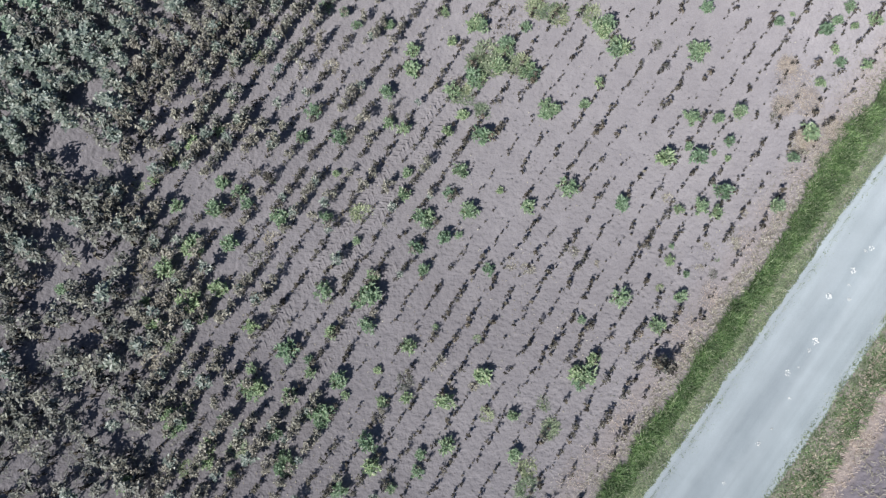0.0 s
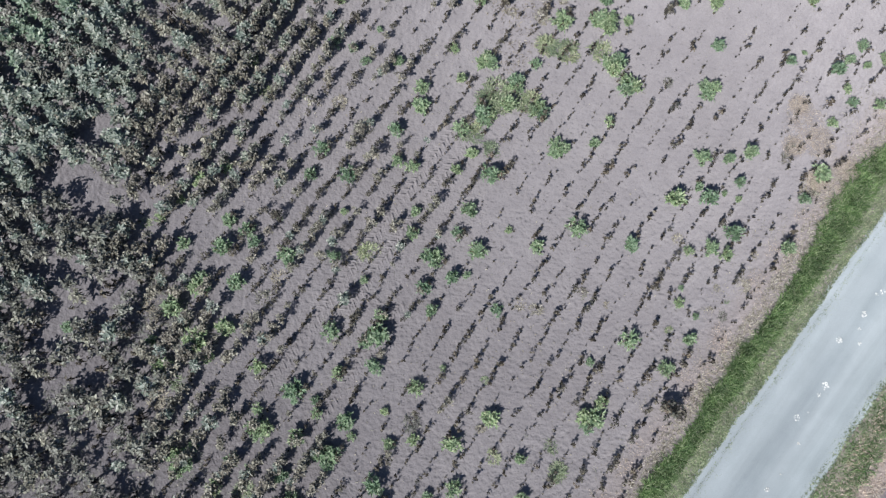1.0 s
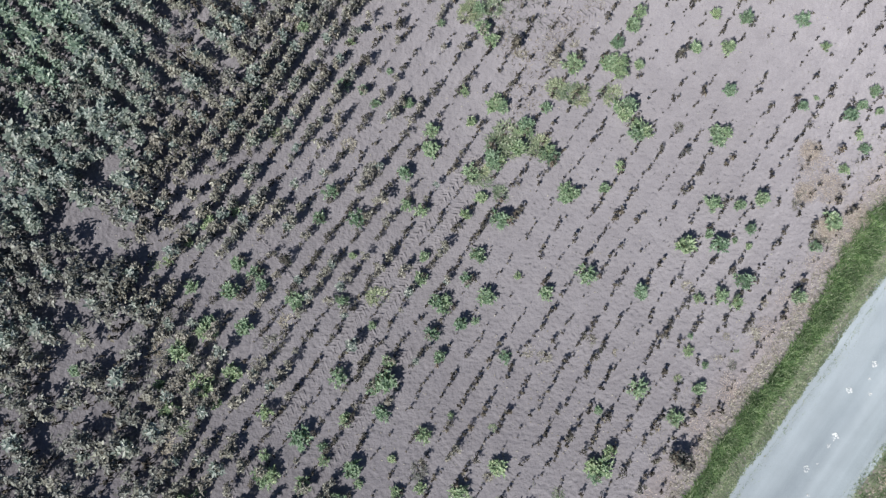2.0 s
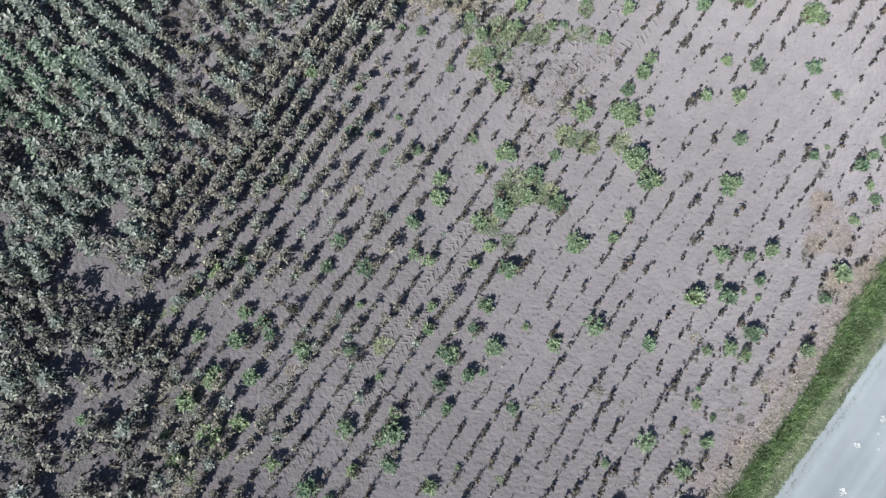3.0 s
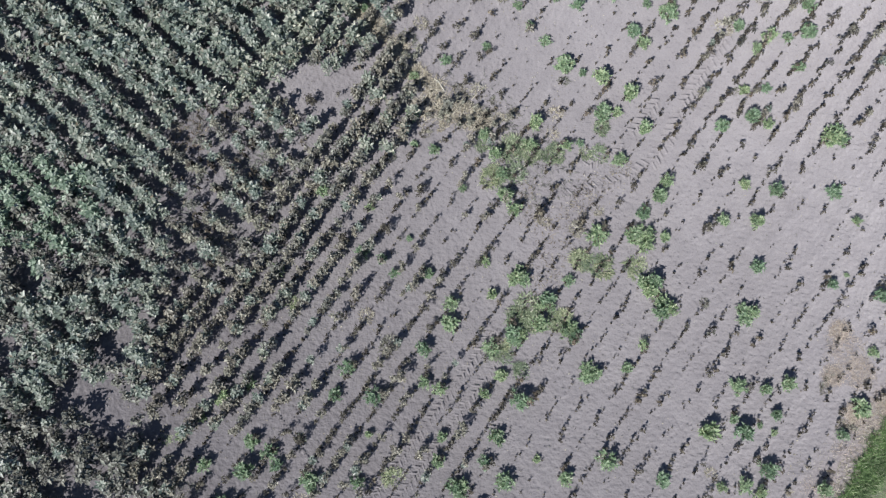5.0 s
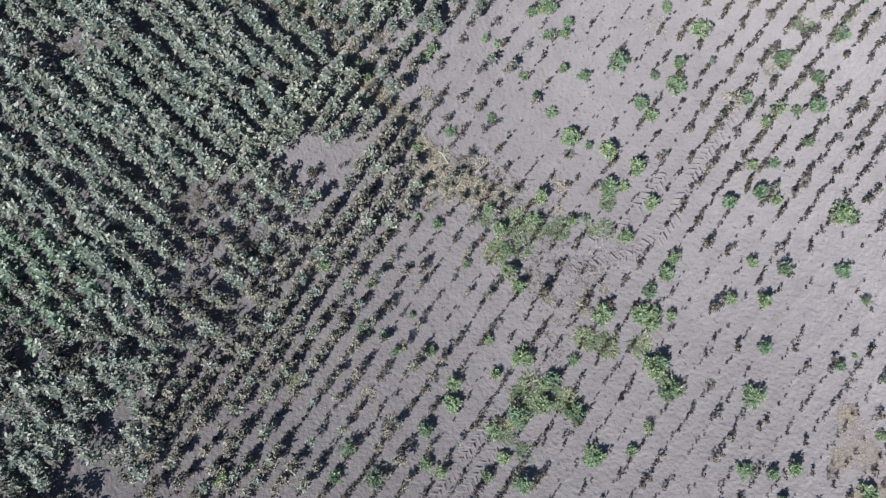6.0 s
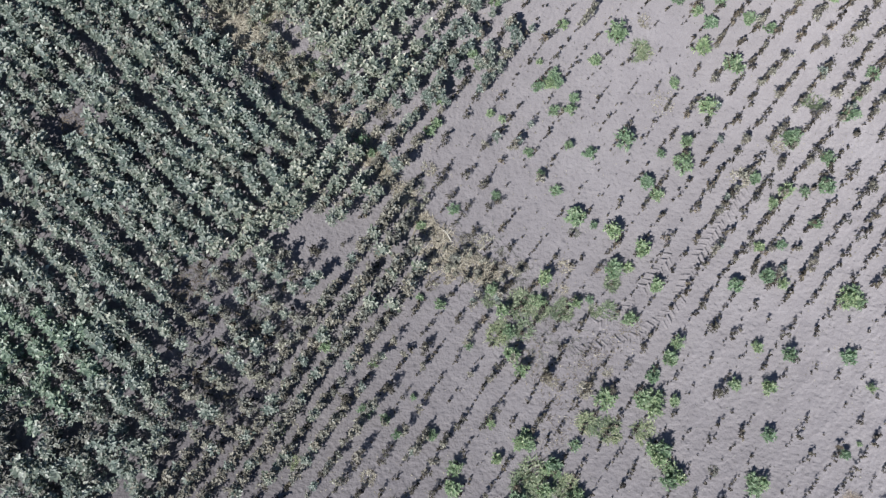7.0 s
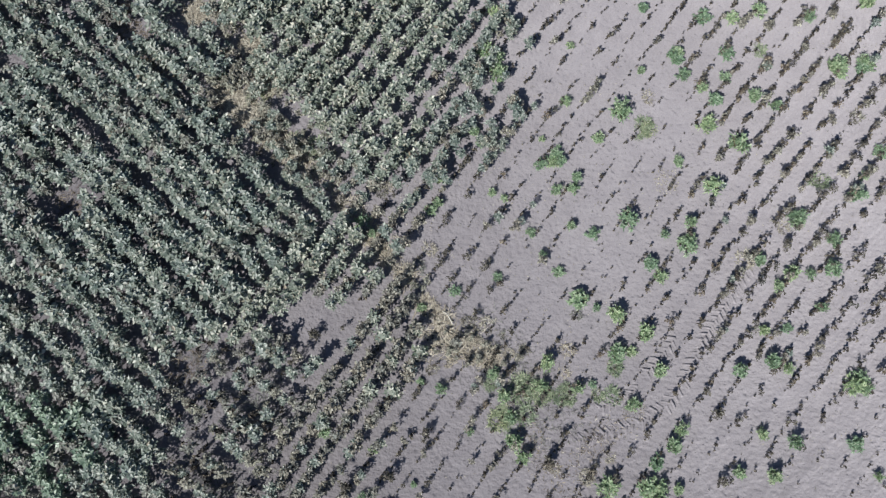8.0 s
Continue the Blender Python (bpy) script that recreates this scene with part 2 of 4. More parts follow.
def inside(x, y, corners):
    hit = False
    for (x0, y0), (x1, y1) in zip(corners, corners[1:] + corners[:1]):
        if (y0 > y) != (y1 > y) and x < (x1 - x0) * (y - y0) / (y1 - y0) + x0:
            hit = not hit
    return hit


def patchy(x, y, size, seed=0.0):
    """A soft random field between about 0 and 1."""
    return 0.5 + 0.5 * noise.noise(Vector((x / size, y / size, seed * 7.3)))


def off_line(x, y, line):
    """Distance from a broken line."""
    best = 99.0
    for (x0, y0), (x1, y1) in zip(line, line[1:]):
        dx, dy = x1 - x0, y1 - y0
        k = max(0.0, min(1.0, ((x - x0) * dx + (y - y0) * dy) / (dx * dx + dy * dy)))
        best = min(best, math.hypot(x - x0 - k * dx, y - y0 - k * dy))
    return best


def soil_height(x, y):
    u, v = to_uv(x, y)
    ridge = 0.5 + 0.5 * math.cos(math.tau * (v + row_bend(u, v) - ROW_SHIFT) / ROW_STEP)
    return 0.035 * ridge ** 2 + 0.03 * noise.noise(Vector((x * 2.1, y * 2.1, 0))) + 0.030 * noise.noise(Vector((x * 4.6, y * 4.6, 4)))


# ---- road line: a straight gravel lane, s along it and w to its side ----
ROAD_AT, ROAD_TURN = (7.62, -4.51), radians(54.1)
RX, RY = math.cos(ROAD_TURN), math.sin(ROAD_TURN)


def road_xy(s, w):
    return ROAD_AT[0] + s * RX + w * RY, ROAD_AT[1] + s * RY - w * RX


def road_sw(x, y):
    dx, dy = x - ROAD_AT[0], y - ROAD_AT[1]
    return dx * RX + dy * RY, dx * RY - dy * RX


# ---- ground ----
def ground():
    near_x, near_y = np.arange(-27, 22.01, 0.14), np.arange(-10, 41.01, 0.14)
    far = np.array([3, 8, 20, 60, 180, 600, 2500.0])
    xs = np.r_[-27 - far[::-1], near_x, near_x[-1] + far]
    ys = np.r_[-10 - far[::-1], near_y, near_y[-1] + far]
    nx, ny = len(xs), len(ys)
    v = np.zeros((ny, nx, 3))
    v[..., 0], v[..., 1] = xs[None, :], ys[:, None]
    for j, y in enumerate(ys):
        for i, x in enumerate(xs):
            if -27 <= x <= 22 and -10 <= y <= 41:
                s, w = road_sw(x, y)
                fade = min(1.0, max(0.0, (-1.0 - w) / 1.0)) if w < 2 else min(1.0, max(0.0, (w - 4.2) / 1.0))
                v[j, i, 2] = soil_height(x, y) * fade - (0.06 if -0.3 < w < 3.4 else 0.0)
    k = (np.arange(ny - 1)[:, None] * nx + np.arange(nx - 1)[None, :]).ravel()
    f = np.r_[np.c_[k, k + 1, k + nx + 1], np.c_[k, k + nx + 1, k + nx]]
    me = tri_mesh("ground", v.reshape(-1, 3), f, SOIL)
    me.polygons.foreach_set("use_smooth", [True] * len(me.polygons))
    tagged(new("ground", me), "dry grey ploughed soil of a crop field", "ground", kind="structure")


ground()


def road():
    ss = np.arange(-30, 60.1, 0.4)
    ws = np.linspace(-0.35, 3.45, 17)
    v, f = [], []
    for s in ss:
        for n, w in enumerate(ws):
            edge = n in (0, len(ws) - 1)
            wob = 0.12 * noise.noise(Vector((s * 0.9, w, 3))) if n in (0, 1, len(ws) - 2, len(ws) - 1) else 0
            rut = -0.025 * (math.exp(-((w - 0.85) / 0.3) ** 2) + math.exp(-((w - 2.3) / 0.3) ** 2))
            v.append((s, w + wob, -0.08 if edge else 0.045 + 0.03 * math.sin(math.pi * w / 3.2) + rut + 0.012 * noise.noise(Vector((s * 2, w * 2, 9)))))
    n = len(ws)
    for j in range(len(ss) - 1):
        for i in range(n - 1):
            k = j * n + i
            f += [(k, k + n + 1, k + 1), (k, k + n, k + n + 1)]
    me = tri_mesh("road", v, f, GRAVEL)
    me.polygons.foreach_set("use_smooth", [True] * len(me.polygons))
    ob = tagged(new("road", me), "pale gravel farm lane with shallow wheel ruts", "road", kind="structure")
    # local x runs along the lane
    ob.matrix_world = Matrix(((RX, RY, 0, ROAD_AT[0]), (RY, -RX, 0, ROAD_AT[1]), (0, 0, 1, 0), (0, 0, 0, 1)))


road()


# ---- plant kinds ----
def weed_kind(shoots, tall, wide, seed):
    """A bushy weed of radius 1: stems that fan out unevenly, each with narrow leaves. Returns the stems and the leaves."""
    r = random.Random(seed)
    stems, foliage = [], Tris()
    spin = r.uniform(0, math.tau)
    fan = [(spin + k * math.tau / shoots + r.uniform(-0.35, 0.35), r.uniform(0.35, 0.86)) for k in range(shoots)]
    fan += [(r.uniform(0, math.tau), r.uniform(0.05, 0.35)) for _ in range(shoots // 2 + 1)]
    for turn, out in fan:
        top = np.array([math.cos(turn) * out * 0.85, math.sin(turn) * out * 0.85, tall * (1.0 - 0.62 * out * out) * r.uniform(0.8, 1.08)])
        if len(stems) < 7:
            stems.append(Tris())
            stems[-1].twig((0, 0, 0), top, 0.035, 0.015)
        for k in range(15):
            at = top * r.uniform(0.30, 1.0) ** 0.7
            foliage.kite(at, turn + r.gauss(0, 1.15), r.uniform(-0.15, 0.55) + 0.35 * (1 - out), r.uniform(0.20, 0.40), wide * r.uniform(0.8, 1.5), r.uniform(0.05, 0.45), r.uniform(0.2, 0.7))
    return stems, foliage


def grassy_kind(blades, seed, tall=0.8, lean=1.0):
    """A loose tuft of radius 1 with long thin blades round one stem."""
    r = random.Random(seed)
    stem, foliage = Tris(), Tris()
    turn = r.uniform(0, math.tau)
    stem.twig((0, 0, 0), (0.3 * math.cos(turn), 0.3 * math.sin(turn), tall * 0.8), 0.03, 0.012)
    for k in range(blades):
        turn, out = r.uniform(0, math.tau), 0.75 * math.sqrt(r.random())
        foliage.blade((math.cos(turn) * out, math.sin(turn) * out, 0.0), turn + r.uniform(-2.4, 2.4), r.uniform(0.3, 1.25) * lean,
                      r.uniform(0.28, 0.68) * (1.2 - out * 0.5), r.uniform(0.045, 0.09), r.uniform(0.1, 0.5))
    return [stem], foliage


def crop_kind(branches, leaves, seed, wilt=0.0):
    """A bushy broad-leaved crop plant, 1 high: leaf clusters at the ends of its branches."""
    r = random.Random(seed)
    stem, foliage = Tris(), Tris()
    bend = np.array([r.uniform(-0.08, 0.08), r.uniform(-0.08, 0.08), 0.94])
    stem.twig((0, 0, 0), bend, 0.016, 0.008, 3)
    tips = [(bend, r.uniform(0, math.tau))]
    for k in range(branches):
        turn = k * 2.4 + r.uniform(-0.5, 0.5)
        h = r.uniform(0.2, 0.62)
        reach = r.uniform(0.06, 0.27) * (1.0 - 0.2 * wilt)
        tip = np.array([bend[0] * h + reach * math.cos(turn), bend[1] * h + reach * math.sin(turn), h + r.uniform(0.22, 0.34) - 0.12 * wilt])
        stem.twig(bend * h, tip, 0.009, 0.005, 3)
        tips.append((tip, turn))
    for tip, turn in tips:
        for n in range(leaves):
            size = r.uniform(0.13, 0.215) * (1.0 - 0.25 * wilt)
            base = tip + np.array([r.uniform(-0.03, 0.03), r.uniform(-0.03, 0.03), -0.09 * r.random()])
            foliage.kite(base, turn + n * math.tau / leaves + r.uniform(-0.5, 0.5), r.uniform(0.0, 0.8) - 1.1 * wilt * r.random(), size, size * r.uniform(0.42, 0.62), r.uniform(0.05, 0.35) + 0.4 * wilt, r.uniform(0.1, 0.6))
    return [stem], foliage


def dead_kind(leaves, seed):
    """A dried stalk, 1 high, with shrivelled leaves that hang from it."""
    r = random.Random(seed)
    stem, foliage = Tris(), Tris()
    lean = (r.uniform(-0.2, 0.2), r.uniform(-0.2, 0.2))
    stem.twig((0, 0, 0), (lean[0], lean[1], 0.95), 0.040, 0.022, 3)
    for k in range(leaves):
        h = r.uniform(0.35, 1.0)
        turn = r.uniform(0, math.tau)
        foliage.leaf((lean[0] * h, lean[1] * h, h * 0.95), turn, r.uniform(-0.9, 0.9), r.uniform(0.16, 0.36), r.uniform(0.10, 0.22), r.uniform(0.1, 0.6), r.uniform(0.2, 0.9))
    return [stem], foliage


def both(kind):
    """Stem and leaves of a kind as one pair of arrays."""
    (v0, f0), (v1, f1) = kind[0][0].arrays(), kind[1].arrays()
    return np.concatenate([v0, v1]), np.concatenate([f0, f1 + len(v0)])


def plant_thing(name, kind, stem_material, leaf_mat, label, category, group):
    root = tagged(new(name), label, category, group)
    for stem in kind[0]:
        part("stem", stem, stem_material, root)
    part("foliage", kind[1], leaf_mat, root)
    root.empty_display_size = 0.1
    return root


def plant_many(masters, spots, flat, tall_of):
    """Sets a copy of one of the masters on each spot (x, y, radius); the masters themselves take the first spots."""
    split = []
    for x, y, r in spots:
        # a broad clump is several plants
        if r > 0.47:
            a = U(0, math.tau)
            split += [(x + 0.38 * r * math.cos(a + k * 2.1), y + 0.38 * r * math.sin(a + k * 2.1), r * U(0.55, 0.78)) for k in range(3)]
        else:
            split.append((x, y, r))
    for n, (x, y, r) in enumerate(split):
        m = masters[n % len(masters)] if n < len(masters) else None
        at = Matrix.LocRotScale((x, y, soil_height(x, y) - 0.01), Euler((U(-0.15, 0.15), U(-0.15, 0.15), U(0, math.tau))), (r * flat * U(0.82, 1.15), r * flat * U(0.82, 1.15), r * tall_of * U(0.75, 1.25)))
        if m:
            m.matrix_basis = at
        else:
            src = masters[rng.randrange(len(masters))]
            copy_thing(src, Matrix.Identity(4)).matrix_basis = at


# ---- field zones ----
DENSE = [(-30, 45), (-15.2, 33.5), (-13.4, 31.2), (-12.6, 29.4), (-13.4, 28.4), (-13.2, 27.2), (-11.9, 26.6), (-10.5, 25.9), (-9.2, 25.3), (-8.1, 24.7), (-7.1, 24.2), (-7.9, 23.4), (-9.1, 22.1), (-10.2, 20.6), (-11.5, 18.9),
         (-13.1, 18.0), (-12.6, 16.1), (-12.6, 13.8), (-12.2, 12.2), (-12.4, 8.2), (-12.0, 6.0), (-13.0, 3.6), (-15.3, 2.7), (-30, 2.5)]
WILT_NEAR = [(-30, 2.5), (-15.3, 2.7), (-11.5, 4.6), (-10.2, 0.4), (-10.3, -9), (-30, -9)]
WILT_FAR = [(-13.1, 18.0), (-11.5, 18.9), (-9.2, 19.0), (-7.6, 17.1), (-8.6, 14.9), (-9.4, 12.0), (-12.6, 11.6)]
ROWS_TALL = [(-14.2, 34), (-2.4, 36), (-3.3, 32.2), (-4.7, 30.4), (-3.9, 29.2), (-4.1, 26.9), (-5.2, 25.6), (-6.6, 26.2), (-8.4, 27.3), (-10.5, 29.1), (-12.7, 31.6)]
STRAW_BAND = [(-13.6, 32.6), (-12.7, 31.6), (-10.5, 29.1), (-8.4, 27.3), (-6.6, 26.2), (-5.9, 25.4), (-7.2, 25.0), (-8.4, 25.6), (-10.6, 26.5), (-12.3, 27.3), (-13.2, 28.6), (-12.3, 29.5), (-13.3, 31.3)]
ROWS_BAND = [(-11.5, 18.9), (-10.2, 20.6), (-9.1, 22.1), (-8.0, 23.6), (-7.2, 24.4), (-6.3, 24.0), (-4.8, 22.5), (-5.1, 21.6), (-6.7, 22.1), (-7.7, 21.3), (-8.8, 19.5), (-9.2, 19.0)]
ROWS_HALF = [(-8.2, 21.6), (-5.0, 24.2), (-3.0, 20.4), (-3.2, 18.3), (-6.0, 16.4), (-8.0, 16.2), (-6.2, 19.3)]
CLEARINGS = ((-7.6, 19.1, 0.75), (-8.2, 19.0, 0.5), (-7.8, 20.2, 0.55), (-12.1, 28.1, 0.65), (-11.4, 27.7, 0.6), (-14.2, 31.8, 0.65), (-8.2, 19.6, 0.6), (-7.5, 19.9, 0.75), (-6.5, 20.3, 0.55), (-7.0, 19.2, 0.5), (-17.8, 23.3, 0.9), (-16.4, 30.5, 0.65), (-12.4, 17.6, 0.6), (-13.7, 9.2, 0.45), (-14.8, 8.0, 0.35), (-19.2, 31.6, 0.5), (-14.0, 1.6, 0.6))
STRIP = ((-13.9, 32.2), (-12.0, 30.8), (-11.3, 29.4), (-11.6, 28.2), (-10.9, 27.3), (-9.5, 26.5), (-8.2, 25.7), (-6.3, 23.9), (-4.8, 22.3), (-2.7, 20.5), (-1.3, 19.6))


def near_strip(x, y):
    return off_line(x, y, STRIP)


def cleared(x, y):
    return any(math.hypot(x - cx, y - cy) < r * (0.8 + 0.4 * patchy(x, y, 0.7)) for cx, cy, r in CLEARINGS)


# where hardly anything of the rows is left: x, y and radius
BARE = ((9.0, 14.5, 3.0), (1.8, 23.5, 3.2), (13.0, 16.0, 3.2), (4.5, 29.0, 2.4))


def thin_out(x, y):
    return max(max(0.0, 0.16 * (1.25 - math.hypot(x - bx, y - by) / r)) for bx, by, r in BARE)


def beyond(x, y):
    """1 in the corner of the field beyond the tyre track, 0 elsewhere."""
    return max(0.0, min(1.0, (x - 5.5) / 2)) * max(0.0, min(1.0, (y - 17) / 3))


def heavy(x, y):
    """Where the dried plants of the rows stand thick: beyond the track, and beside the crop block."""
    if y < 4 and -4.6 < road_sw(x, y)[1]:
        return 0.2
    return 0.20 * beyond(x, y) + 0.24 * max(0.0, min(1.0, (2.0 - x) / 4))


CROPS = [crop_kind(10, 6, 100 + k) for k in range(6)]
WILTS = [crop_kind(7, 7, 200 + k, 0.45) for k in range(5)]
HUSKS = [crop_kind(5, 6, 350 + k, 0.8) for k in range(6)]
DEADS = [dead_kind(7 + k % 5, 300 + k) for k in range(8)]


def crop_block():
    """Upright crop in rows that run across the field's main rows, wilted towards its edge."""
    fresh, wilted, dry = [], [], []
    bx, by = math.cos(radians(-37.5)), math.sin(radians(-37.5))
    for k in range(-40, 50):
        across = 0.51 + 0.87 * k
        # the drill swerved a little over some rows
        across -= 0.27 * max(0.0, min(1.0, (5.2 - across) / 1.2, (across + 2.0) / 1.5))
        along = -60.0
        while along < 20:
            along += 0.205 * U(0.7, 1.4)
            off = across + rng.gauss(0, 0.09 if along * by + across * bx > 13 else 0.15) + 0.22 * noise.noise(Vector((along * 0.35, k * 0.6, 2)))
            x, y = along * bx - off * by, along * by + off * bx
            if not (-27 < x < -5 and -9 < y < 41):
                continue
            d, w = inside(x, y, DENSE), inside(x, y, WILT_NEAR) or inside(x, y, WILT_FAR)
            if not (d or w) or cleared(x, y) or near_strip(x, y) < 0.42:
                continue
            p = patchy(x, y, 1.6, 2)
            if d and p > (0.24 if y > 14 else 0.275) and patchy(x, y, 0.5, 14) > 0.22:
                tall = (1.25 if y > 14 else 1.35) * U(0.75, 1.15) * (0.62 + 0.35 * patchy(x, y, 2.5, 5) + 0.35 * patchy(x, y, 0.6, 15))
                # the outer plants are lower beside the trampled strip
                tall *= 0.72 if y > 22 and near_strip(x, y) < 1.4 else 1.0
                (wilted if U(0, 1) < (0.10 if y > 13 else 0.3 if y > 7 else 0.82) + 0.5 * (p < 0.3) else fresh).append((x, y, 0, U(0, math.tau), tall * (U(0.80, 1.05) if y > 14 else U(0.72, 0.95)), tall, rng.randrange(5)))
            elif w and U(0, 1) < (3.4 * patchy(x, y, 1.2, 6) - 1.10 if y < 6 else 2.3 * patchy(x, y, 0.9, 6) - 0.42):
                tall = U(0.6, 1.05) if y > 6 else U(0.8, 1.3)
                (fresh if U(0, 1) < (0.10 if y < 6 else 0.30) else dry if U(0, 1) < (0.62 if y > 6 else 0.12) else wilted).append((x, y, 0, U(0, math.tau), tall * U(0.8, 1.05), tall, rng.randrange(5)))
    return fresh, wilted, dry


def row_crop():
    """Plants of the main rows: tall in two stands, half grown beside the crop block, dried stalks elsewhere."""
    tall, half, dead, husk = [], [], [], []
    for k in range(-48, 24):
        v0 = ROW_SHIFT + k * ROW_STEP
        u = -22.0
        life = U(0.85, 1.12)
        while u < 46:
            u += 0.13 * U(0.6, 1.6)
            v = row_at(u, v0) + rng.gauss(0, 0.05) + 0.05 * noise.noise(Vector((u * 0.4, k * 0.9, 6)))
            x, y = to_xy(u, v)
            if not (-24 < x < 20 and -9 < y < 40) or inside(x, y, DENSE) or cleared(x, y):
                continue
            if near_strip(x, y) < 0.42:
                if 22 < y < 27.4 and U(0, 1) < 0.42:
                    h = U(0.5, 0.9)
                    half.append((x, y, soil_height(x, y), U(0, math.tau), h * 0.9, h, rng.randrange(5)))
                continue
            s, w = road_sw(x, y)
            if w > -1.9 or inside(x, y, STRAW_BAND):
                continue
            if inside(x, y, WILT_NEAR) or inside(x, y, WILT_FAR):
                if U(0, 1) < (0.55 if y < 6 else 0.34) * patchy(x, y, 0.8, 9) + 0.1:
                    h = U(0.35, 0.95)
                    dead.append((x, y, soil_height(x, y), U(0, math.tau), h * 0.7, h, rng.randrange(8)))
                continue
            p = (0.52 * patchy(u, 0, 1.0, k * 0.37) + 0.48 * patchy(u, 3, 0.38, k * 0.71)) * life
            if inside(x, y, ROWS_TALL) or inside(x, y, ROWS_BAND):
                h = U(0.90, 1.30)
                if p > 0.24 and U(0, 1) < (0.66 if x < -6.5 or y < 25 else 0.47):
                    tall.append((x, y, 0, U(0, math.tau), h * U(0.75, 1.0), h, rng.randrange(6)))
                continue
            # growth falls off away from the crop block
            edge = -13.0 + 0.10 * max(0.0, y - 5)
            far = x - edge
            grow = max(0.0, 1.15 - far / 12.0)
            # open ground where only weeds stand
            grow -= 0.55 * max(0.0, 1.2 - math.hypot(x + 8.2, (y - 5.0) * 1.1) / 3.4)
            if y > 24:
                grow = max(grow, 1.0 - max(0.0, x + 4.9 - (y - 25.4) * 0.20) / 4.6)
            if inside(x, y, ROWS_HALF):
                grow = 1.25
            # plants stand in clumps of a few stems with bare soil between
            clump = 0.62 * patchy(u, 7, 0.40, k * 0.53) + 0.38 * patchy(u, 9, 1.7, k * 0.91) + 0.55 * (patchy(x, y, 2.4, 31) - 0.5)
            if grow > 0.05 and U(0, 1) < 0.80 and clump > 0.755 - 0.33 * min(1.3, grow):
                h = U(0.42, 0.72) + 0.34 * min(1.3, grow)
                half.append((x, y, soil_height(x, y), U(0, math.tau), h * U(0.7, 1.0), h * U(0.9, 1.25), rng.randrange(5)))
            elif p > 0.47 - 0.05 * beyond(x, y) + 1.2 * thin_out(x, y) and patchy(x, y, 1.1, 21) + heavy(x, y) > 0.66 and U(0, 1) < 0.46:
                h = U(0.34, 0.64) * (1.25 if x > 8 and y > 21 else 1.0)
                (half if x > 7 and y > 20 and U(0, 1) < 0.4 else husk).append((x, y, soil_height(x, y), U(0, math.tau), h * U(0.85, 1.1), h, rng.randrange(5)))
            elif p > 0.40 - 0.09 * beyond(x, y) + 0.12 * patchy(x, y, 5, 3) + thin_out(x, y) and U(0, 1) < 0.62:
                h = U(0.16, 0.40) * (1.0 + 0.25 * beyond(x, y)) * (1.0 - thin_out(x, y)) * (0.65 + 0.8 * patchy(x, y, 1.4, 8))
                dead.append((x, y, soil_height(x, y), U(0, math.tau), h * 1.12, h, rng.randrange(8)))
            elif p > 0.25 + 0.12 * patchy(x, y, 5, 3) + thin_out(x, y) and U(0, 1) < 0.5:
                # low stubble between the plants
                h = U(0.08, 0.20)
                dead.append((x, y, soil_height(x, y), U(0, math.tau), h * 1.4, h, rng.randrange(8)))
    return tall, half, dead, husk


def stuff(name, kinds, spots, material, label, category):
    v, f = spread(kinds, spots)
    return tagged(new(name, tri_mesh(name, v, f, material)), label, category, kind="stuff")


block_fresh, block_wilted, crop_dry = crop_block()
rows_tall, rows_half, rows_dead, rows_husk = row_crop()

# a few tall dried plants that throw broad shadows
for x, y, h in ((1.65, 15.4, 1.0), (8.08, 0.0, 1.25), (7.85, 0.25, 1.1), (-6.65, 6.43, 0.9), (8.02, 15.4, 0.8), (7.8, 17.9, 0.7), (-3.1, 16.1, 0.8), (-7.6, 19.3, 0.8), (-8.1, 13.8, 0.8), (-5.8, 14.0, 0.9), (-4.2, 14.4, 0.9)):
    for k in range(3):
        rows_husk.append((x + U(-0.13, 0.13), y + U(-0.13, 0.13), soil_height(x, y), U(0, math.tau), h * 0.85, h * U(0.8, 1.05), rng.randrange(6)))

# half-dry crop among the straw between the two stands
for _ in range(170):
    x, y = U(-13.6, -5.9), U(25, 32.6)
    while not inside(x, y, STRAW_BAND):
        x, y = U(-13.6, -5.9), U(25, 32.6)
    if cleared(x, y) or patchy(x, y, 0.7, 51) < 0.3:
        continue
    h, k = U(0.5, 0.95), U(0, 1)
    (crop_dry if k < 0.62 else rows_half if k < 0.85 else rows_tall).append((x, y, 0, U(0, math.tau), h * U(0.8, 1.05), h, rng.randrange(5)))
# fuller clumps along the thin side of the tall rows
for x, y, r in ((-2.4, 28.9, 0.45), (-1.4, 27.7, 0.4), (-3.1, 27.3, 0.45), (-2.7, 30.2, 0.4), (-3.6, 25.9, 0.4), (-0.6, 29.0, 0.35), (-1.6, 32.2, 0.4)):
    for _ in range(7):
        h = U(0.6, 0.95)
        px, py = x + r * U(-1, 1), y + r * U(-1, 1)
        rows_half.append((px, py, soil_height(px, py), U(0, math.tau), h * 0.9, h, rng.randrange(5)))
# withered crop left standing at the end of the straw
for x, y, r, n in ((-2.8, 19.6, 0.5, 5), (-1.9, 19.4, 0.6, 7), (-1.0, 19.2, 0.5, 5), (-0.4, 18.8, 0.35, 3), (-3.9, 21.6, 0.5, 5)):
    for _ in range(n):
        h = U(0.3, 0.55)
        px, py = x + r * U(-1, 1), y + r * U(-1, 1)
        crop_dry.append((px, py, soil_height(px, py), U(0, math.tau), h * U(0.9, 1.2), h, rng.randrange(5)))

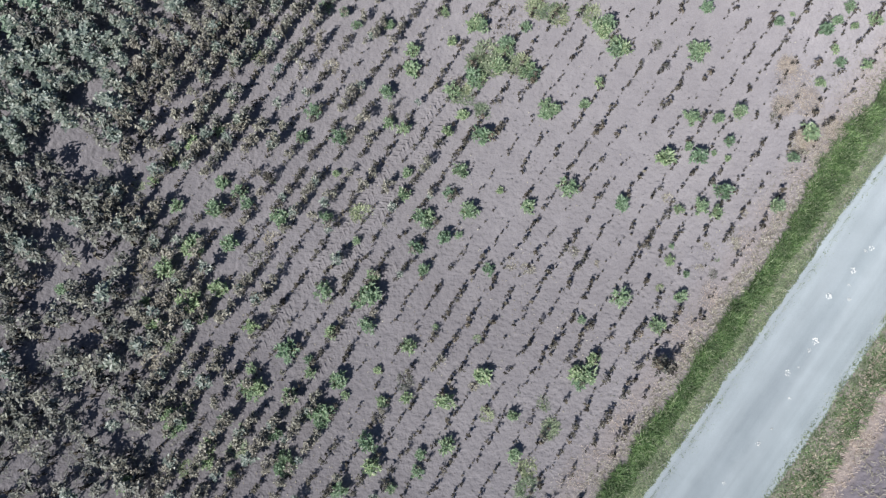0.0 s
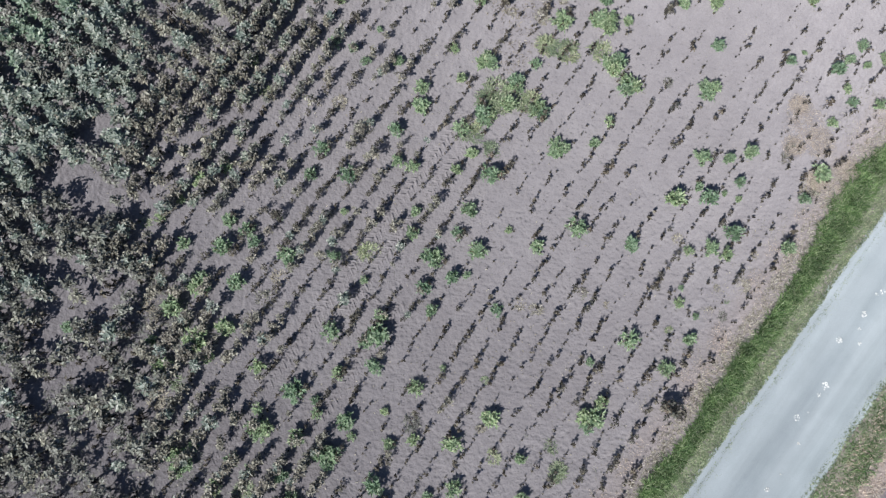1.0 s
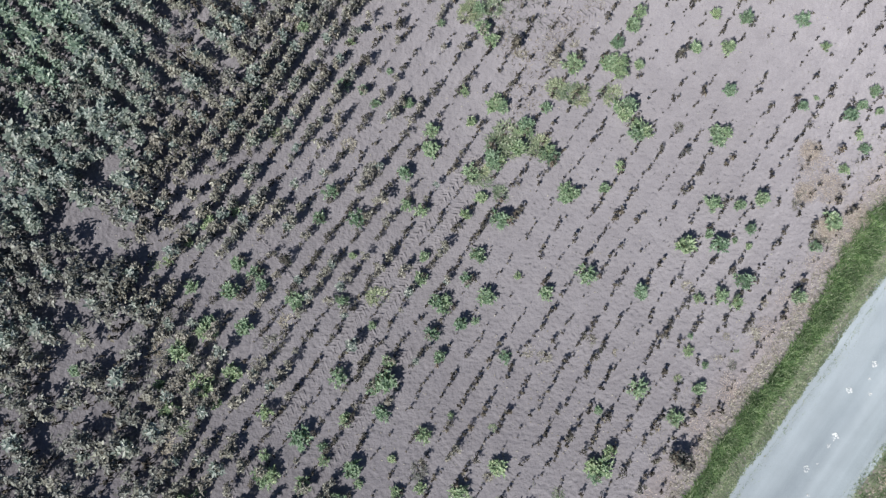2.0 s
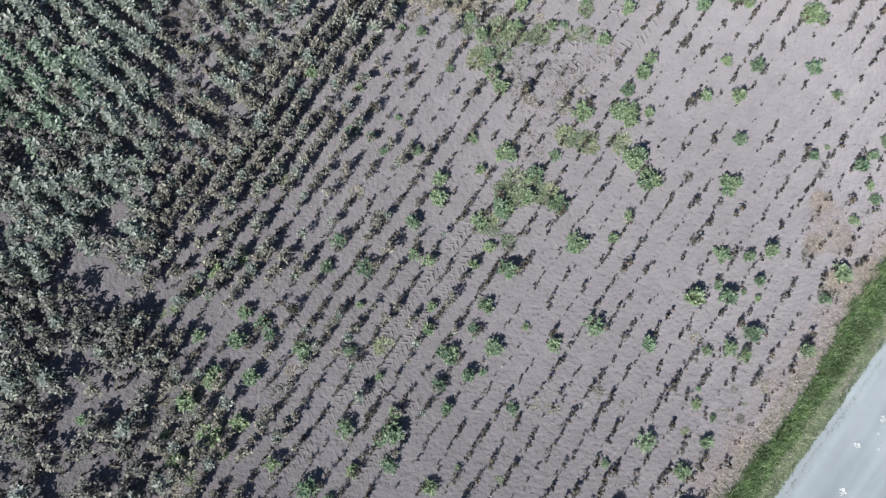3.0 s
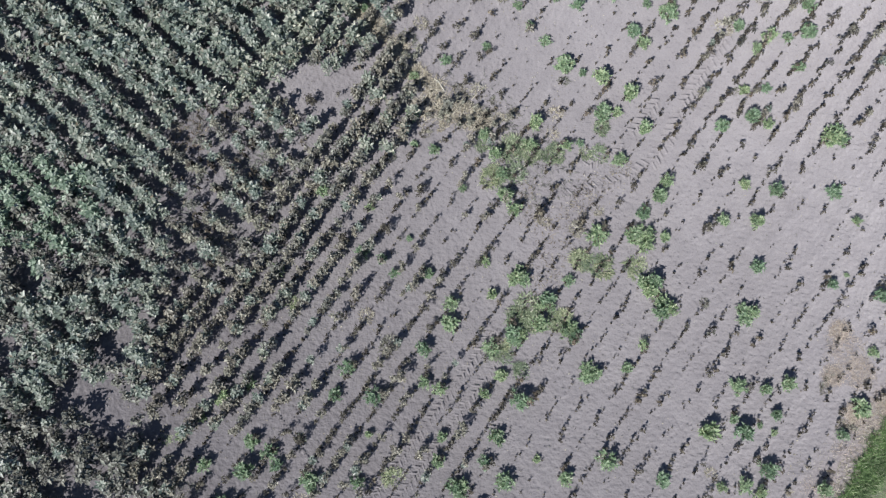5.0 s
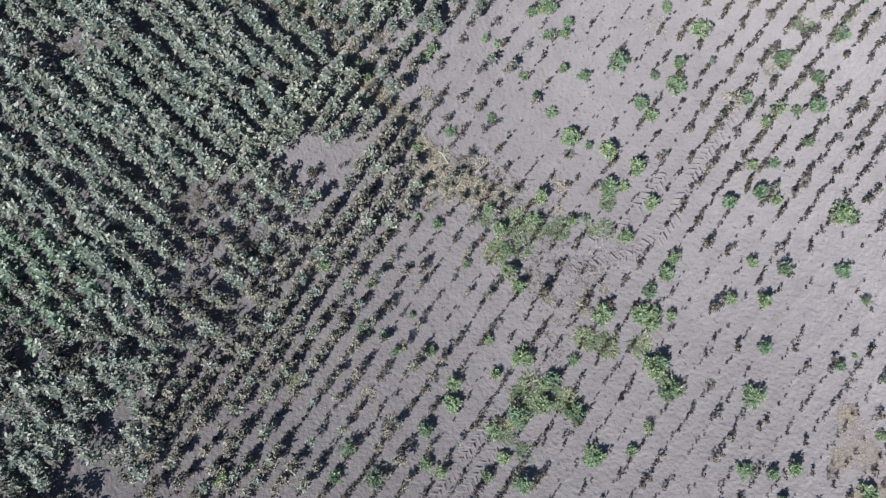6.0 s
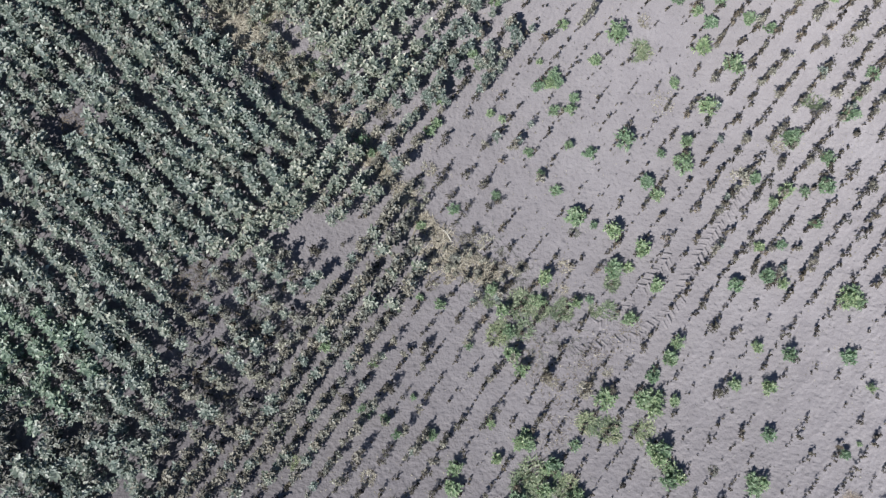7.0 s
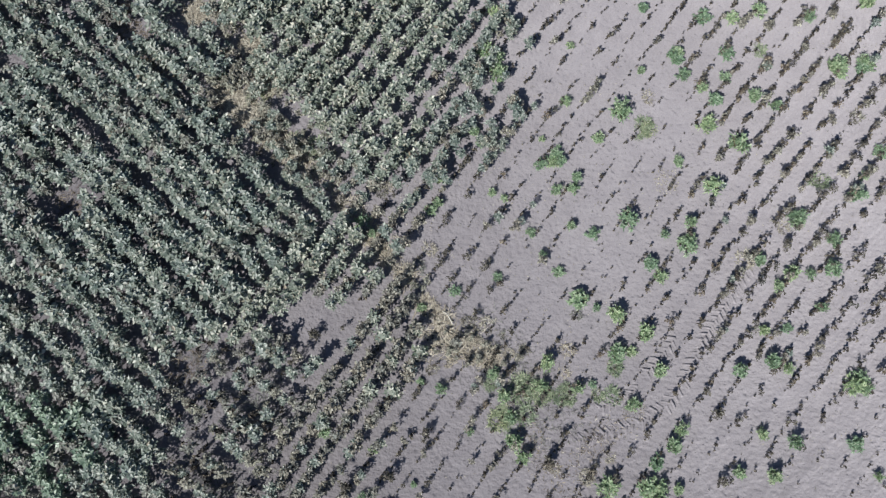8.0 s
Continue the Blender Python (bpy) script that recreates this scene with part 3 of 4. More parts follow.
# single crop plants where the half-grown rows stand freest, the rest as one stand each
singles = [p for p in rows_half if -9.0 < p[0] < -1.0 and 5.0 < p[1] < 22.0]
singles = singles[:: max(1, len(singles) // 300)][:300]
chosen = set(map(id, singles))
rows_half = [p for p in rows_half if id(p) not in chosen]


def greyer(n, p):
    """The half-grown plants that are not browned yet: most of those beside the tall rows."""
    return n % 8 == 7 or (p[1] > 24.5 and p[0] < 0.5 and n % 3 < 2)


# a greener patch inside the stand
greener = [p for p in block_fresh if math.hypot(p[0] + 17.4, p[1] - 14.4) < 2.6 * patchy(p[0], p[1], 0.9, 41) + 0.9]
chosen = set(map(id, greener))
block_fresh = [p for p in block_fresh if id(p) not in chosen]
stuff("green_crop", [both(k) for k in CROPS], greener, GREEN_CROP, "fresher green patch of broad-leaved crop plants", "crop")
stuff("crop_stand", [both(k) for k in CROPS], block_fresh, CROP, "dense stand of grey-green broad-leaved crop plants in rows", "crop")
stuff("wilted_crop", [both(k) for k in WILTS], block_wilted, WILTED, "sparse wilted brown and grey crop plants", "crop")
stuff("dry_crop", [both(k) for k in WILTS], crop_dry, DRY_CROP, "withered straw-coloured crop plants between the stands", "crop")
stuff("row_crop", [both(k) for k in CROPS], rows_tall, CROP, "tall grey-green crop plants in close rows", "crop")
stuff("stunted_crop", [both(k) for k in WILTS], [p for n, p in enumerate(rows_half) if not greyer(n, p)], WILTED, "stunted half-dry crop plants along the rows", "crop")
stuff("small_crop", [both(k) for k in CROPS], [p[:6] + (p[6] % 6,) for n, p in enumerate(rows_half) if greyer(n, p)], CROP, "small grey-green crop plants along the rows", "crop")
# the tallest dried stalks of the open field stand singly
lone = sorted((p for p in rows_dead if p[0] > 0.5 and p[1] < 33), key=lambda p: -p[5])[:300]
chosen = set(map(id, lone))
rows_dead = [p for p in rows_dead if id(p) not in chosen]
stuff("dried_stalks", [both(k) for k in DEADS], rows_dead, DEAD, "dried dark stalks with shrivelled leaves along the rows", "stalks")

crop_masters = [plant_thing("crop_plant", k, STEM, CROP if n < 1 else WILTED, "half-grown grey-green crop plant in a field row" if n < 1 else "wilting brownish crop plant in a field row", "crop plant", "crop plants in the rows") for n, k in enumerate(CROPS[:1] + WILTS)]
for n, (x, y, z, turn, size, tall, k) in enumerate(singles):
    at = Matrix.LocRotScale((x, y, z - 0.01), Euler((0, 0, turn)), (size, size, tall))
    (crop_masters[n] if n < 6 else copy_thing(crop_masters[rng.randrange(6)], Matrix.Identity(4))).matrix_basis = at

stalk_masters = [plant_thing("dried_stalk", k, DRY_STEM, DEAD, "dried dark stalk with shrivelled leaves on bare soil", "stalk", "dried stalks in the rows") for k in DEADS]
for n, (x, y, z, turn, size, tall, k) in enumerate(lone):
    at = Matrix.LocRotScale((x, y, z - 0.01), Euler((0, 0, turn)), (size, size, tall))
    (stalk_masters[n] if n < 8 else copy_thing(stalk_masters[k], Matrix.Identity(4))).matrix_basis = at

# dried plants: single ones in the open rows, the rest joined
open_husks = [p for p in rows_husk if p[0] > -1.0]
open_husks = open_husks[:: max(1, len(open_husks) // 300)][:300]
chosen = set(map(id, open_husks))
rest = [p for p in rows_husk if id(p) not in chosen]
if rest:
    stuff("dried_plants", [both(k) for k in HUSKS], rest, HUSK, "dried brown crop plants along the rows", "crop")
husk_masters = [plant_thing("dried_plant", k, DRY_STEM, HUSK, "dried dark brown crop plant in a field row", "dried plant", "dried plants in the rows") for k in HUSKS]
for n, (x, y, z, turn, size, tall, k) in enumerate(open_husks):
    at = Matrix.LocRotScale((x, y, z - 0.01), Euler((0, 0, turn)), (size, size, tall))
    (husk_masters[n] if n < 6 else copy_thing(husk_masters[rng.randrange(6)], Matrix.Identity(4))).matrix_basis = at



# ---- where the weeds stand: x, y and radius in metres ----
WEEDS_NEAR = ((-1.14, 0.39, 0.33), (-4.62, -0.66, 0.3), (-3.65, -0.86, 0.46), (-3.35, -1.4, 0.2), (-4.21, -2.13, 0.55), (-2.41, -3.03, 0.4), (-2.21,
    -3.74, 0.38), (-0.53, -3.35, 0.25), (-0.66, -3.93, 0.28), (0.36, -3.03, 0.35), (0.26, -1.5, 0.42), (1.59, -0.52, 0.45), (-2.22, -0.46, 0.18),
    (-2.02, -1.59, 0.28), (-1.12, -1.42, 0.28), (2.7, -1.86, 0.3), (2.77, -3.22, 0.38), (5.09, -0.44, 0.57), (5.5, 0.24, 0.31), (-3.35, -4.61, 0.38))
WEEDS_LOW = ((-1.57, -4.54, 0.25), (-5.49, 0.12, 0.47), (-5.27, -1.48, 0.36), (-6.6, -1.33, 0.51), (-6.76, -0.58, 0.26), (-9.31, -2.58, 0.58), (-8.96,
    -2.05, 0.28), (-7.51, -2.45, 0.32), (-6.89, -2.62, 0.24), (-8.03, -3.35, 0.36), (-5.77, -2.87, 0.28), (-5.33, -3.86, 0.54), (-8.08, -3.89, 0.3),
    (-7.15, -4.27, 0.2), (-10.88, -4.7, 0.4))
WEEDS_WEST = ((-8.4, 6.21, 0.34), (-7.73, 5.87, 0.38), (-8.52, 5.19, 0.46), (-7.44, 5.45, 0.34), (-10.01, 5.28, 0.3), (-9.23, 3.81, 0.52), (-7.92, 
3.92, 0.4), (-10.15, 2.92, 0.44), (-9.24, 1.81, 0.47), (-8.25, 2.23, 0.41), (-10.82, 1.65, 0.27), (-13.93, 2, 0.29), (-8.66, 1.11, 0.31), (-6.83, 
0.92, 0.37), (-10.27, 0.74, 0.43), (-11.06, 6.17, 0.28), (-6.17, 4.96, 0.42), (-4.18, 6.82, 0.21), (-4.49, 5.07, 0.32), (-3.28, 4.26, 0.21), (-1.52, 
6.93, 0.26), (-1.58, 6.05, 0.32), (0.51, 7.01, 0.38), (0.12, 6.12, 0.3), (-0.76, 5.17, 0.49), (-0.03, 4.49, 0.36), (0.53, 4.62, 0.19))
WEEDS_MIDDLE = ((-1.06, 4.02, 0.36), (-0.71, 3.19, 0.31), (0.88, 5.5, 0.42), (2.03, 6.35, 0.21), (3.1, 5.8, 0.38), (4.54, 6.62, 0.47), (1.68, 3.33, 
0.27), (-2.58, 2.97, 0.29), (-2.64, 2.28, 0.46), (-3.04, 2.01, 0.31), (-4.41, 2.31, 0.41), (-2.68, 1.1, 0.37), (-4, 0.85, 0.27), (-0.21, 1.14, 0.15), 
    (5.14, 1.65, 0.21), (6.6, 6.05, 0.34), (8.77, 5.88, 0.25), (9.58, 6.06, 0.34), (10.1, 5.82, 0.32), (10.44, 6.64, 0.43), (8.49, 4.51, 0.15), (8.38, 
3.97, 0.23), (6.55, 2.54, 0.44), (7.88, 1.51, 0.43), (8.77, 2.62, 0.29), (8.99, 3.47, 0.15))
WEEDS_CENTRE = ((-5.2, 9.13, 0.37), (-4.26, 13.25, 0.33), (-5.05, 13.45, 0.31), (-3.79, 12.79, 0.24), (-2.46, 12.85, 0.29), (-1.53, 11.82, 0.37), 
    (-1.49, 11.08, 0.37), (-0, 12.24, 0.33), (-2.36, 10.05, 0.35), (-4.16, 8.16, 0.43), (-5.56, 8.1, 0.34), (-2.25, 8.8, 0.3), (-1.71, 8.66, 0.3), 
    (-0.08, 8.55, 0.28), (0.54, 9.25, 0.28), (1.32, 8.49, 0.47), (3.79, 9.61, 0.48), (3, 11.08, 0.53), (0.97, 13.06, 0.49), (2.86, 13.02, 0.29), (-0.38, 
13.53, 0.29), (2.1, 12.09, 0.49), (1.04, 10.76, 0.48), (1.9, 11.26, 0.44), (0.07, 10.26, 0.37), (5.2, 9.9, 0.26), (5.85, 13.07, 0.53), (6.51, 12.27, 
0.6), (5.74, 10.84, 0.26), (9.6, 12.28, 0.49), (9.98, 14.08, 0.36))
WEEDS_ROADSIDE = ((12.86, 13.6, 0.25), (13.44, 14.05, 0.13), (14.62, 13.32, 0.4), (15.21, 13.82, 0.29), (15.69, 14.44, 0.31), (16.66, 13.88, 0.34), 
    (15.86, 13.61, 0.22), (15.03, 12.62, 0.22), (15.22, 12.04, 0.29), (16.2, 11.97, 0.29), (14.4, 11.2, 0.22), (9.33, 9.54, 0.37), (10.3, 9.54, 0.28), 
    (11.07, 9.84, 0.33), (9.2, 8.36, 0.24), (8.22, 7.83, 0.43), (9.51, 8, 0.45), (10.71, 8.65, 0.28), (10.16, 8.18, 0.15), (10.69, 7.98, 0.17), (13.86, 
9.12, 0.46), (13.17, 8.08, 0.28), (12.34, 6.17, 0.36))
PALE_NEAR = ((3.84, -1.42, 0.28), (4.06, -2.3, 0.38), (3.28, -3.69, 0.38), (3.29, -4.37, 0.44), (1.73, -1.9, 0.28), (-7.02, -3.44, 0.36), (1.34, 
11.59, 0.77), (2.55, 11.52, 0.55), (0.51, 10.17, 0.48), (4.07, 13.71, 0.62), (3.29, 13.87, 0.45), (1.29, 9.51, 0.35), (-3.18, 5.34, 0.4), (-11.68, 
5.97, 0.28), (5.47, 13.77, 0.45), (1.34, 0.79, 0.16), (-8.75, -4.11, 0.36))
DRY_NEAR = ((-1.25, -0.83, 0.43), (1.25, -0.93, 0.22), (-8.93, -0.32, 0.24), (-10.45, -0.38, 0.47), (-11.02, 3.84, 0.38), (-11.13, 2.99, 0.44), 
    (-10.15, 1.57, 0.27), (-12.13, 0.87, 0.31), (-6.43, 4.24, 0.44), (-7.34, 2.57, 0.37), (-6.89, 3.37, 0.42), (2.51, 3.64, 0.29), (3.14, 3.45, 0.29), 
    (4.81, 4.15, 0.29), (8.41, 6.34, 0.3), (10.04, 3.51, 0.21), (10.81, 4.71, 0.3), (9.86, 4.57, 0.17), (-4.68, 11.11, 0.35), (-3.74, 10.11, 0.44), 
    (8.06, 12.57, 0.24), (13.4, 8.42, 0.5), (11.27, 5.91, 0.17), (11.04, 5.36, 0.13), (-9.52, -4.4, 0.4))
WEEDS_FAR_WEST = ((-6.33, 23.86, 0.33), (-5.96, 23.49, 0.29), (-3.43, 25.88, 0.24), (-3.44, 24.9, 0.27), (-3.7, 24.56, 0.27), (-1.38, 25.51, 0.22), 
    (-0.86, 25.33, 0.18), (1.15, 25.86, 0.27), (1.81, 25.93, 0.29), (1.93, 26.46, 0.27), (1.8, 24.46, 0.26), (0.29, 24.04, 0.22), (0.79, 23.24, 0.2), 
    (-0.88, 22.2, 0.24), (1.49, 22.65, 0.26), (-2.45, 21.5, 0.26), (-3.69, 20.73, 0.22), (2.28, 21.63, 0.46), (-1.92, 33.03, 0.35), (-2.11, 31.31, 0.41), 
    (-1.58, 30.39, 0.46), (-2.27, 27.92, 0.29), (-2.05, 27.47, 0.22), (1.06, 27.07, 0.49), (0.47, 26.83, 0.31), (1.22, 29.52, 0.29), (0.44, 27.87, 0.17), 
    (1.28, 31.87, 0.21))
WEEDS_FAR = ((4.11, 33.73, 0.3), (6.58, 33.59, 0.39), (7.77, 33.7, 0.34), (8.74, 34.04, 0.34), (5.52, 31.84, 0.48), (5.85, 31.05, 0.36), (4.19, 
31.06, 0.2), (3.38, 29.32, 0.47), (7.55, 32.18, 0.36), (6.6, 30.58, 0.27), (7.18, 30.16, 0.36), (7.59, 31.15, 0.27), (8.75, 30.42, 0.38), (9.55, 
30.1, 0.29), (6.89, 29.02, 0.43), (2.67, 28.08, 0.34), (8.15, 28.33, 0.47), (11.99, 31.92, 0.54), (13.12, 32.15, 0.48), (13.09, 34.7, 0.37), (10.81, 
33.99, 0.3), (5.84, 27.46, 0.27), (13.82, 28.57, 0.33))
WEEDS_FAR_EAST = ((7.21, 26.56, 0.44), (3.98, 24.89, 0.44), (2.7, 24.21, 0.31), (5.44, 24.47, 0.24), (6.32, 24.26, 0.5), (6.4, 25.01, 0.31), (4.95, 
23.31, 0.37), (5.41, 22.8, 0.33), (3.76, 21.23, 0.41), (3, 21.37, 0.24), (9.18, 23.83, 0.33), (10.39, 23.39, 0.39), (9.86, 22.9, 0.26), (11.15, 
23.46, 0.28), (11.9, 23.76, 0.39), (10.55, 25.63, 0.48), (11.99, 24.87, 0.33), (12.84, 26.75, 0.4), (13.16, 27.58, 0.24), (11.6, 22.2, 0.28), (9.42, 
21.12, 0.28), (10.33, 21.32, 0.26), (4.99, 20.59, 0.45), (3.85, 19.73, 0.45), (4.45, 19.85, 0.3))
WEEDS_HIDDEN = ((-1.75, 30.9, 0.4), (-0.66, 18.5, 0.34), (1.1, 18.2, 0.36), (2.5, 18.3, 0.3), (0.1, 17.0, 0.34), (-4.9, 15.27, 0.21), (-8.12, 12.6, 0.31), (-3.32, 14.2, 0.17), (-10.36, 6.92, 0.25), (-8.75, 8.3, 0.31), (-9.62, 7.71, 0.36), (-4.73, -0.2, 0.22), (0.66, 15.61, 0.36))
WEEDS_TRACK = ((5.59, 19.26, 0.34), (8.57, 19.55, 0.34), (9.73, 19.98, 0.36), (10.37, 19.79, 0.26), (13.03, 19.45, 0.57), (9.49, 17.24, 0.25), 
    (10.65, 17.04, 0.36), (12.95, 17.26, 0.36), (9.85, 15.84, 0.36), (8.7, 15.83, 0.29), (13.8, 16.12, 0.27), (4.6, 17.9, 0.34), (6.44, 17.19, 0.36), 
    (6.16, 16.54, 0.38), (5.56, 15.79, 0.44), (5.51, 14.85, 0.58), (6.44, 14.98, 0.25), (3.84, 14.81, 0.44), (1.21, 19.16, 0.36), (-0.28, 17.75, 0.38), 
    (3.08, 18.49, 0.21), (0.28, 16.1, 0.42), (-1.43, 16.28, 0.21), (-2.64, 17.73, 0.28), (-6.8, 15.76, 0.3), (-3.63, 19.11, 0.37), (-3.41, 17.97, 0.17))
PALE_FAR = ((-7.52, 11.44, 0.33), (-6.62, 6.52, 0.17), (-9.75, 0.14, 0.33), (0.65, 17.07, 0.42), (0.55, 18.04, 0.6), (2.04, 18.01, 0.53), (-0.21, 16.88, 0.53), (-0.74, 18.12, 0.32), (4.54, 28.73, 0.49), (11.51, 27.24, 0.47), (3.84, 
18.14, 0.43), (3.89, 19.2, 0.38), (8.91, 32.47, 0.34), (-8.46, 26.67, 0.45), (-9.38, 26.82, 0.45), (-11.36, 29.71, 0.41), (-10.78, 28.8, 0.34), 
    (-11.62, 28.25, 0.39), (-12.43, 29.12, 0.34), (3.32, 18.09, 0.28), (1.2, 17.89, 0.43))
DRY_FAR = ((8.64, 23.77, 0.46), (12.91, 29.99, 0.4), (-1.77, 19.94, 0.47), (-1.3, 19.55, 0.54), (-2.39, 19.66, 0.43), (-0.82, 18.96, 0.32), (-2.52, 
18.8, 0.32), (-3.18, 18.94, 0.39), (-4.93, 23.14, 0.44), (-3.96, 22.34, 0.39), (-3.59, 23.04, 0.33), (-5.61, 25.33, 0.49), (4.59, 30.03, 0.34), 
    (9.16, 21.1, 0.26), (1.99, 18.81, 0.32), (0.43, 19.51, 0.32), (3.88, 15.87, 0.31), (3.09, 15.08, 0.42), (1.82, 15.26, 0.31), (10.12, 25.25, 0.37), 
    (-4.31, 17.36, 0.32))
TUFTS_VERGE = ((10.21, 4.12, 0.12), (5.76, 3.74, 0.16), (8.06, 2.91, 0.18), (9.54, 3.71, 0.2))
DRY_STRIP = ((12.6, 9.7, 0.3), (12.85, 10.1, 0.32), (13.6, 8.4, 0.3), (-2.85, 19.3, 0.36), (-1.84, 20.37, 0.34), (-1.07, 20.31, 0.38), (-0.71, 19.37, 0.40), (-2.33, 19.07, 0.33), (-1.37, 18.97, 0.35), (2.03, 19.64, 0.36),
    (-0.16, 19.3, 0.30), (-3.03, 18.42, 0.28), (-2.06, 19.7, 0.38), (2.3, 20.98, 0.26), (-3.71, 19.75, 0.30), (-0.4, 20.0, 0.25), (0.35, 19.5, 0.22), (-3.4, 20.6, 0.3),
    (-4.6, 22.0, 0.35), (-5.6, 22.9, 0.3), (-7.2, 24.6, 0.35), (-8.9, 26.2, 0.4), (-10.0, 26.8, 0.4), (-11.6, 28.3, 0.4), (-12.4, 28.8, 0.35), (-10.9, 27.7, 0.4))


# ---- weeds ----
weed_masters = [plant_thing("weed", weed_kind(11 + n % 3 * 2, 0.80 + 0.10 * (n % 4), 0.085 + 0.012 * (n % 3), 400 + n), STEM, WEED, "bushy fresh green weed growing on bare soil", "weed", "green weeds in the field") for n in range(8)]
greens = WEEDS_NEAR + WEEDS_LOW + WEEDS_WEST + WEEDS_MIDDLE + WEEDS_CENTRE + WEEDS_ROADSIDE + WEEDS_FAR_WEST + WEEDS_FAR + WEEDS_FAR_EAST + WEEDS_TRACK + WEEDS_HIDDEN
plant_many(weed_masters, greens, 1.18, 1.45)
pale_masters = [plant_thing("grassy_weed", grassy_kind(240, 500 + n, 0.9, 0.85), STEM, PALE, "pale yellow-green grassy weed tuft on the soil", "weed", "pale grassy weeds") for n in range(4)]
plant_many(pale_masters, PALE_NEAR + PALE_FAR + TUFTS_VERGE[::2], 1.2, 1.0)
dry_masters = [plant_thing("dry_weed", grassy_kind(120, 600 + n, 0.8, 0.95), DRY_STEM, STRAW if n % 2 else WILTED, "dried straw-coloured grassy weed tuft on the soil", "weed", "dried weeds") for n in range(4)]
plant_many(dry_masters, DRY_NEAR + DRY_FAR + DRY_STRIP + TUFTS_VERGE[1::2], 1.05, 0.85)


# ---- verges ----
def verge(name, w0, w1, count, tall0, tall1, material, label, ragged=0.5, narrow=0.0, tussock=1.0, lie=(0.35, 1.2)):
    """Grass along the lane between two distances from its edge; the blades change in height across it and stand in tussocks."""
    t = Tris()
    for _ in range(count):
        s, k = U(-9, 34), U(0, 1)
        # the border of the field runs nearer to the lane at one end
        lo = w0 + narrow * max(0.0, min(1.0, (13.5 - s) / 4))
        w = lo + (w1 - lo) * k
        # a ragged field-side border
        if k < 0.5 and patchy(s, 0, 1.3, 11) * 0.6 + patchy(s, w, 0.4, 13) * 0.4 < ragged + 0.12 - k:
            continue
        x, y = road_xy(s, w)
        clump = 0.5 * patchy(x, y, 0.30, 12) + 0.5 * patchy(x, y, 0.65, 18)
        if U(0, 1) > 1.0 - tussock + tussock * (0.25 + 1.3 * clump * patchy(x, y, 0.9, 17) / 0.5):
            continue
        tall = (tall0 + (tall1 - tall0) * k) * U(0.6, 1.3) * (0.35 + 1.3 * clump)
        t.blade((x, y, 0.04 if 0 < w < 3.2 else 0.0 if -2.5 < w < 6 else soil_height(x, y)), U(0, math.tau), U(*lie), tall, U(0.014, 0.032), U(0.1, 0.45))
    v, f = t.arrays()
    return tagged(new(name, tri_mesh(name, v, f, material)), label, "grass", kind="stuff")


verge("verge_grass", -2.15, -0.80, 60000, 0.44, 0.24, GRASS, "thick green grass along the field side of the lane", 0.58, 0.6)
verge("verge_grass", -1.20, -0.12, 44000, 0.22, 0.10, VERGE_PALE, "pale thinner grass at the edge of the gravel", 0.0, 0.0, 0.65, (0.1, 0.8))
verge("verge_grass", 3.10, 4.45, 30000, 0.11, 0.20, VERGE_PALE, "short pale grass at the far edge of the gravel", 0.0, 0.0, 0.55, (0.1, 0.8))
verge("verge_grass", 3.40, 4.60, 14000, 0.14, 0.36, GRASS, "green grass clumps along the far side of the lane", 0.45)
verge("dry_grass", -2.60, -1.55, 11000, 0.10, 0.20, STRAW, "dry straw-coloured grass beside the green verge", 0.5, 0.45)
verge("dry_grass", -0.50, 0.14, 9000, 0.11, 0.04, VERGE_PALE, "short pale grass thinning out into the gravel", 0.1)
verge("dry_grass", -0.25, 0.42, 4500, 0.07, 0.03, VERGE_PALE, "sparse short grass on the edge of the gravel", 0.0, 0.0, 0.8)
verge("dry_grass", 2.85, 3.35, 4500, 0.03, 0.07, VERGE_PALE, "sparse short grass on the far edge of the gravel", 0.0, 0.0, 0.8)
verge("dry_grass", 3.65, 5.3, 26000, 0.16, 0.12, TAN, "sandy dead grass between the verge and the far field", 0.2)


def litter(name, spots, count, label, material=STRAW, long=0.3, thick=1.0):
    """Loose dry stalks lying on the soil round some spots (x, y, radius)."""
    t = Tris()
    for _ in range(count):
        x, y, r = spots[rng.randrange(len(spots))]
        turn, out = U(0, math.tau), r * math.sqrt(U(0, 1)) * U(0.7, 1.25)
        px, py = x + out * math.cos(turn), y + out * math.sin(turn)
        if -1.0 < road_sw(px, py)[1] < 4.0:
            continue
        t.blade((px, py, soil_height(px, py) + U(0.005, 0.05)), U(0, math.tau), U(0.0, 0.45), long * U(0.4, 1.3), thick * U(0.010, 0.025), U(0.0, 0.25))
    v, f = t.arrays()
    return tagged(new(name, tri_mesh(name, v, f, material)), label, "straw", kind="stuff")


strip_spots = [(x0 + (x1 - x0) * k / 3, y0 + (y1 - y0) * k / 3, 0.5) for (x0, y0), (x1, y1) in zip(STRIP, STRIP[1:]) for k in range(3)]
litter("straw_litter", strip_spots[:-6], 1500, "dry flattened straw along a strip through the crop", STRAW, 0.40)
litter("straw_litter", [(-14.1, 31.8, 0.5), (-12.4, 28.6, 0.5), (-12.0, 28.1, 0.6), (-11.4, 27.8, 0.6), (-10.6, 27.2, 0.5), (-9.4, 26.5, 0.5), (-10.6, 29.2, 0.5), (-11.6, 30.6, 0.4)], 2600, "pale trampled straw between two stands of crop", STRAW, 0.45, 1.9)
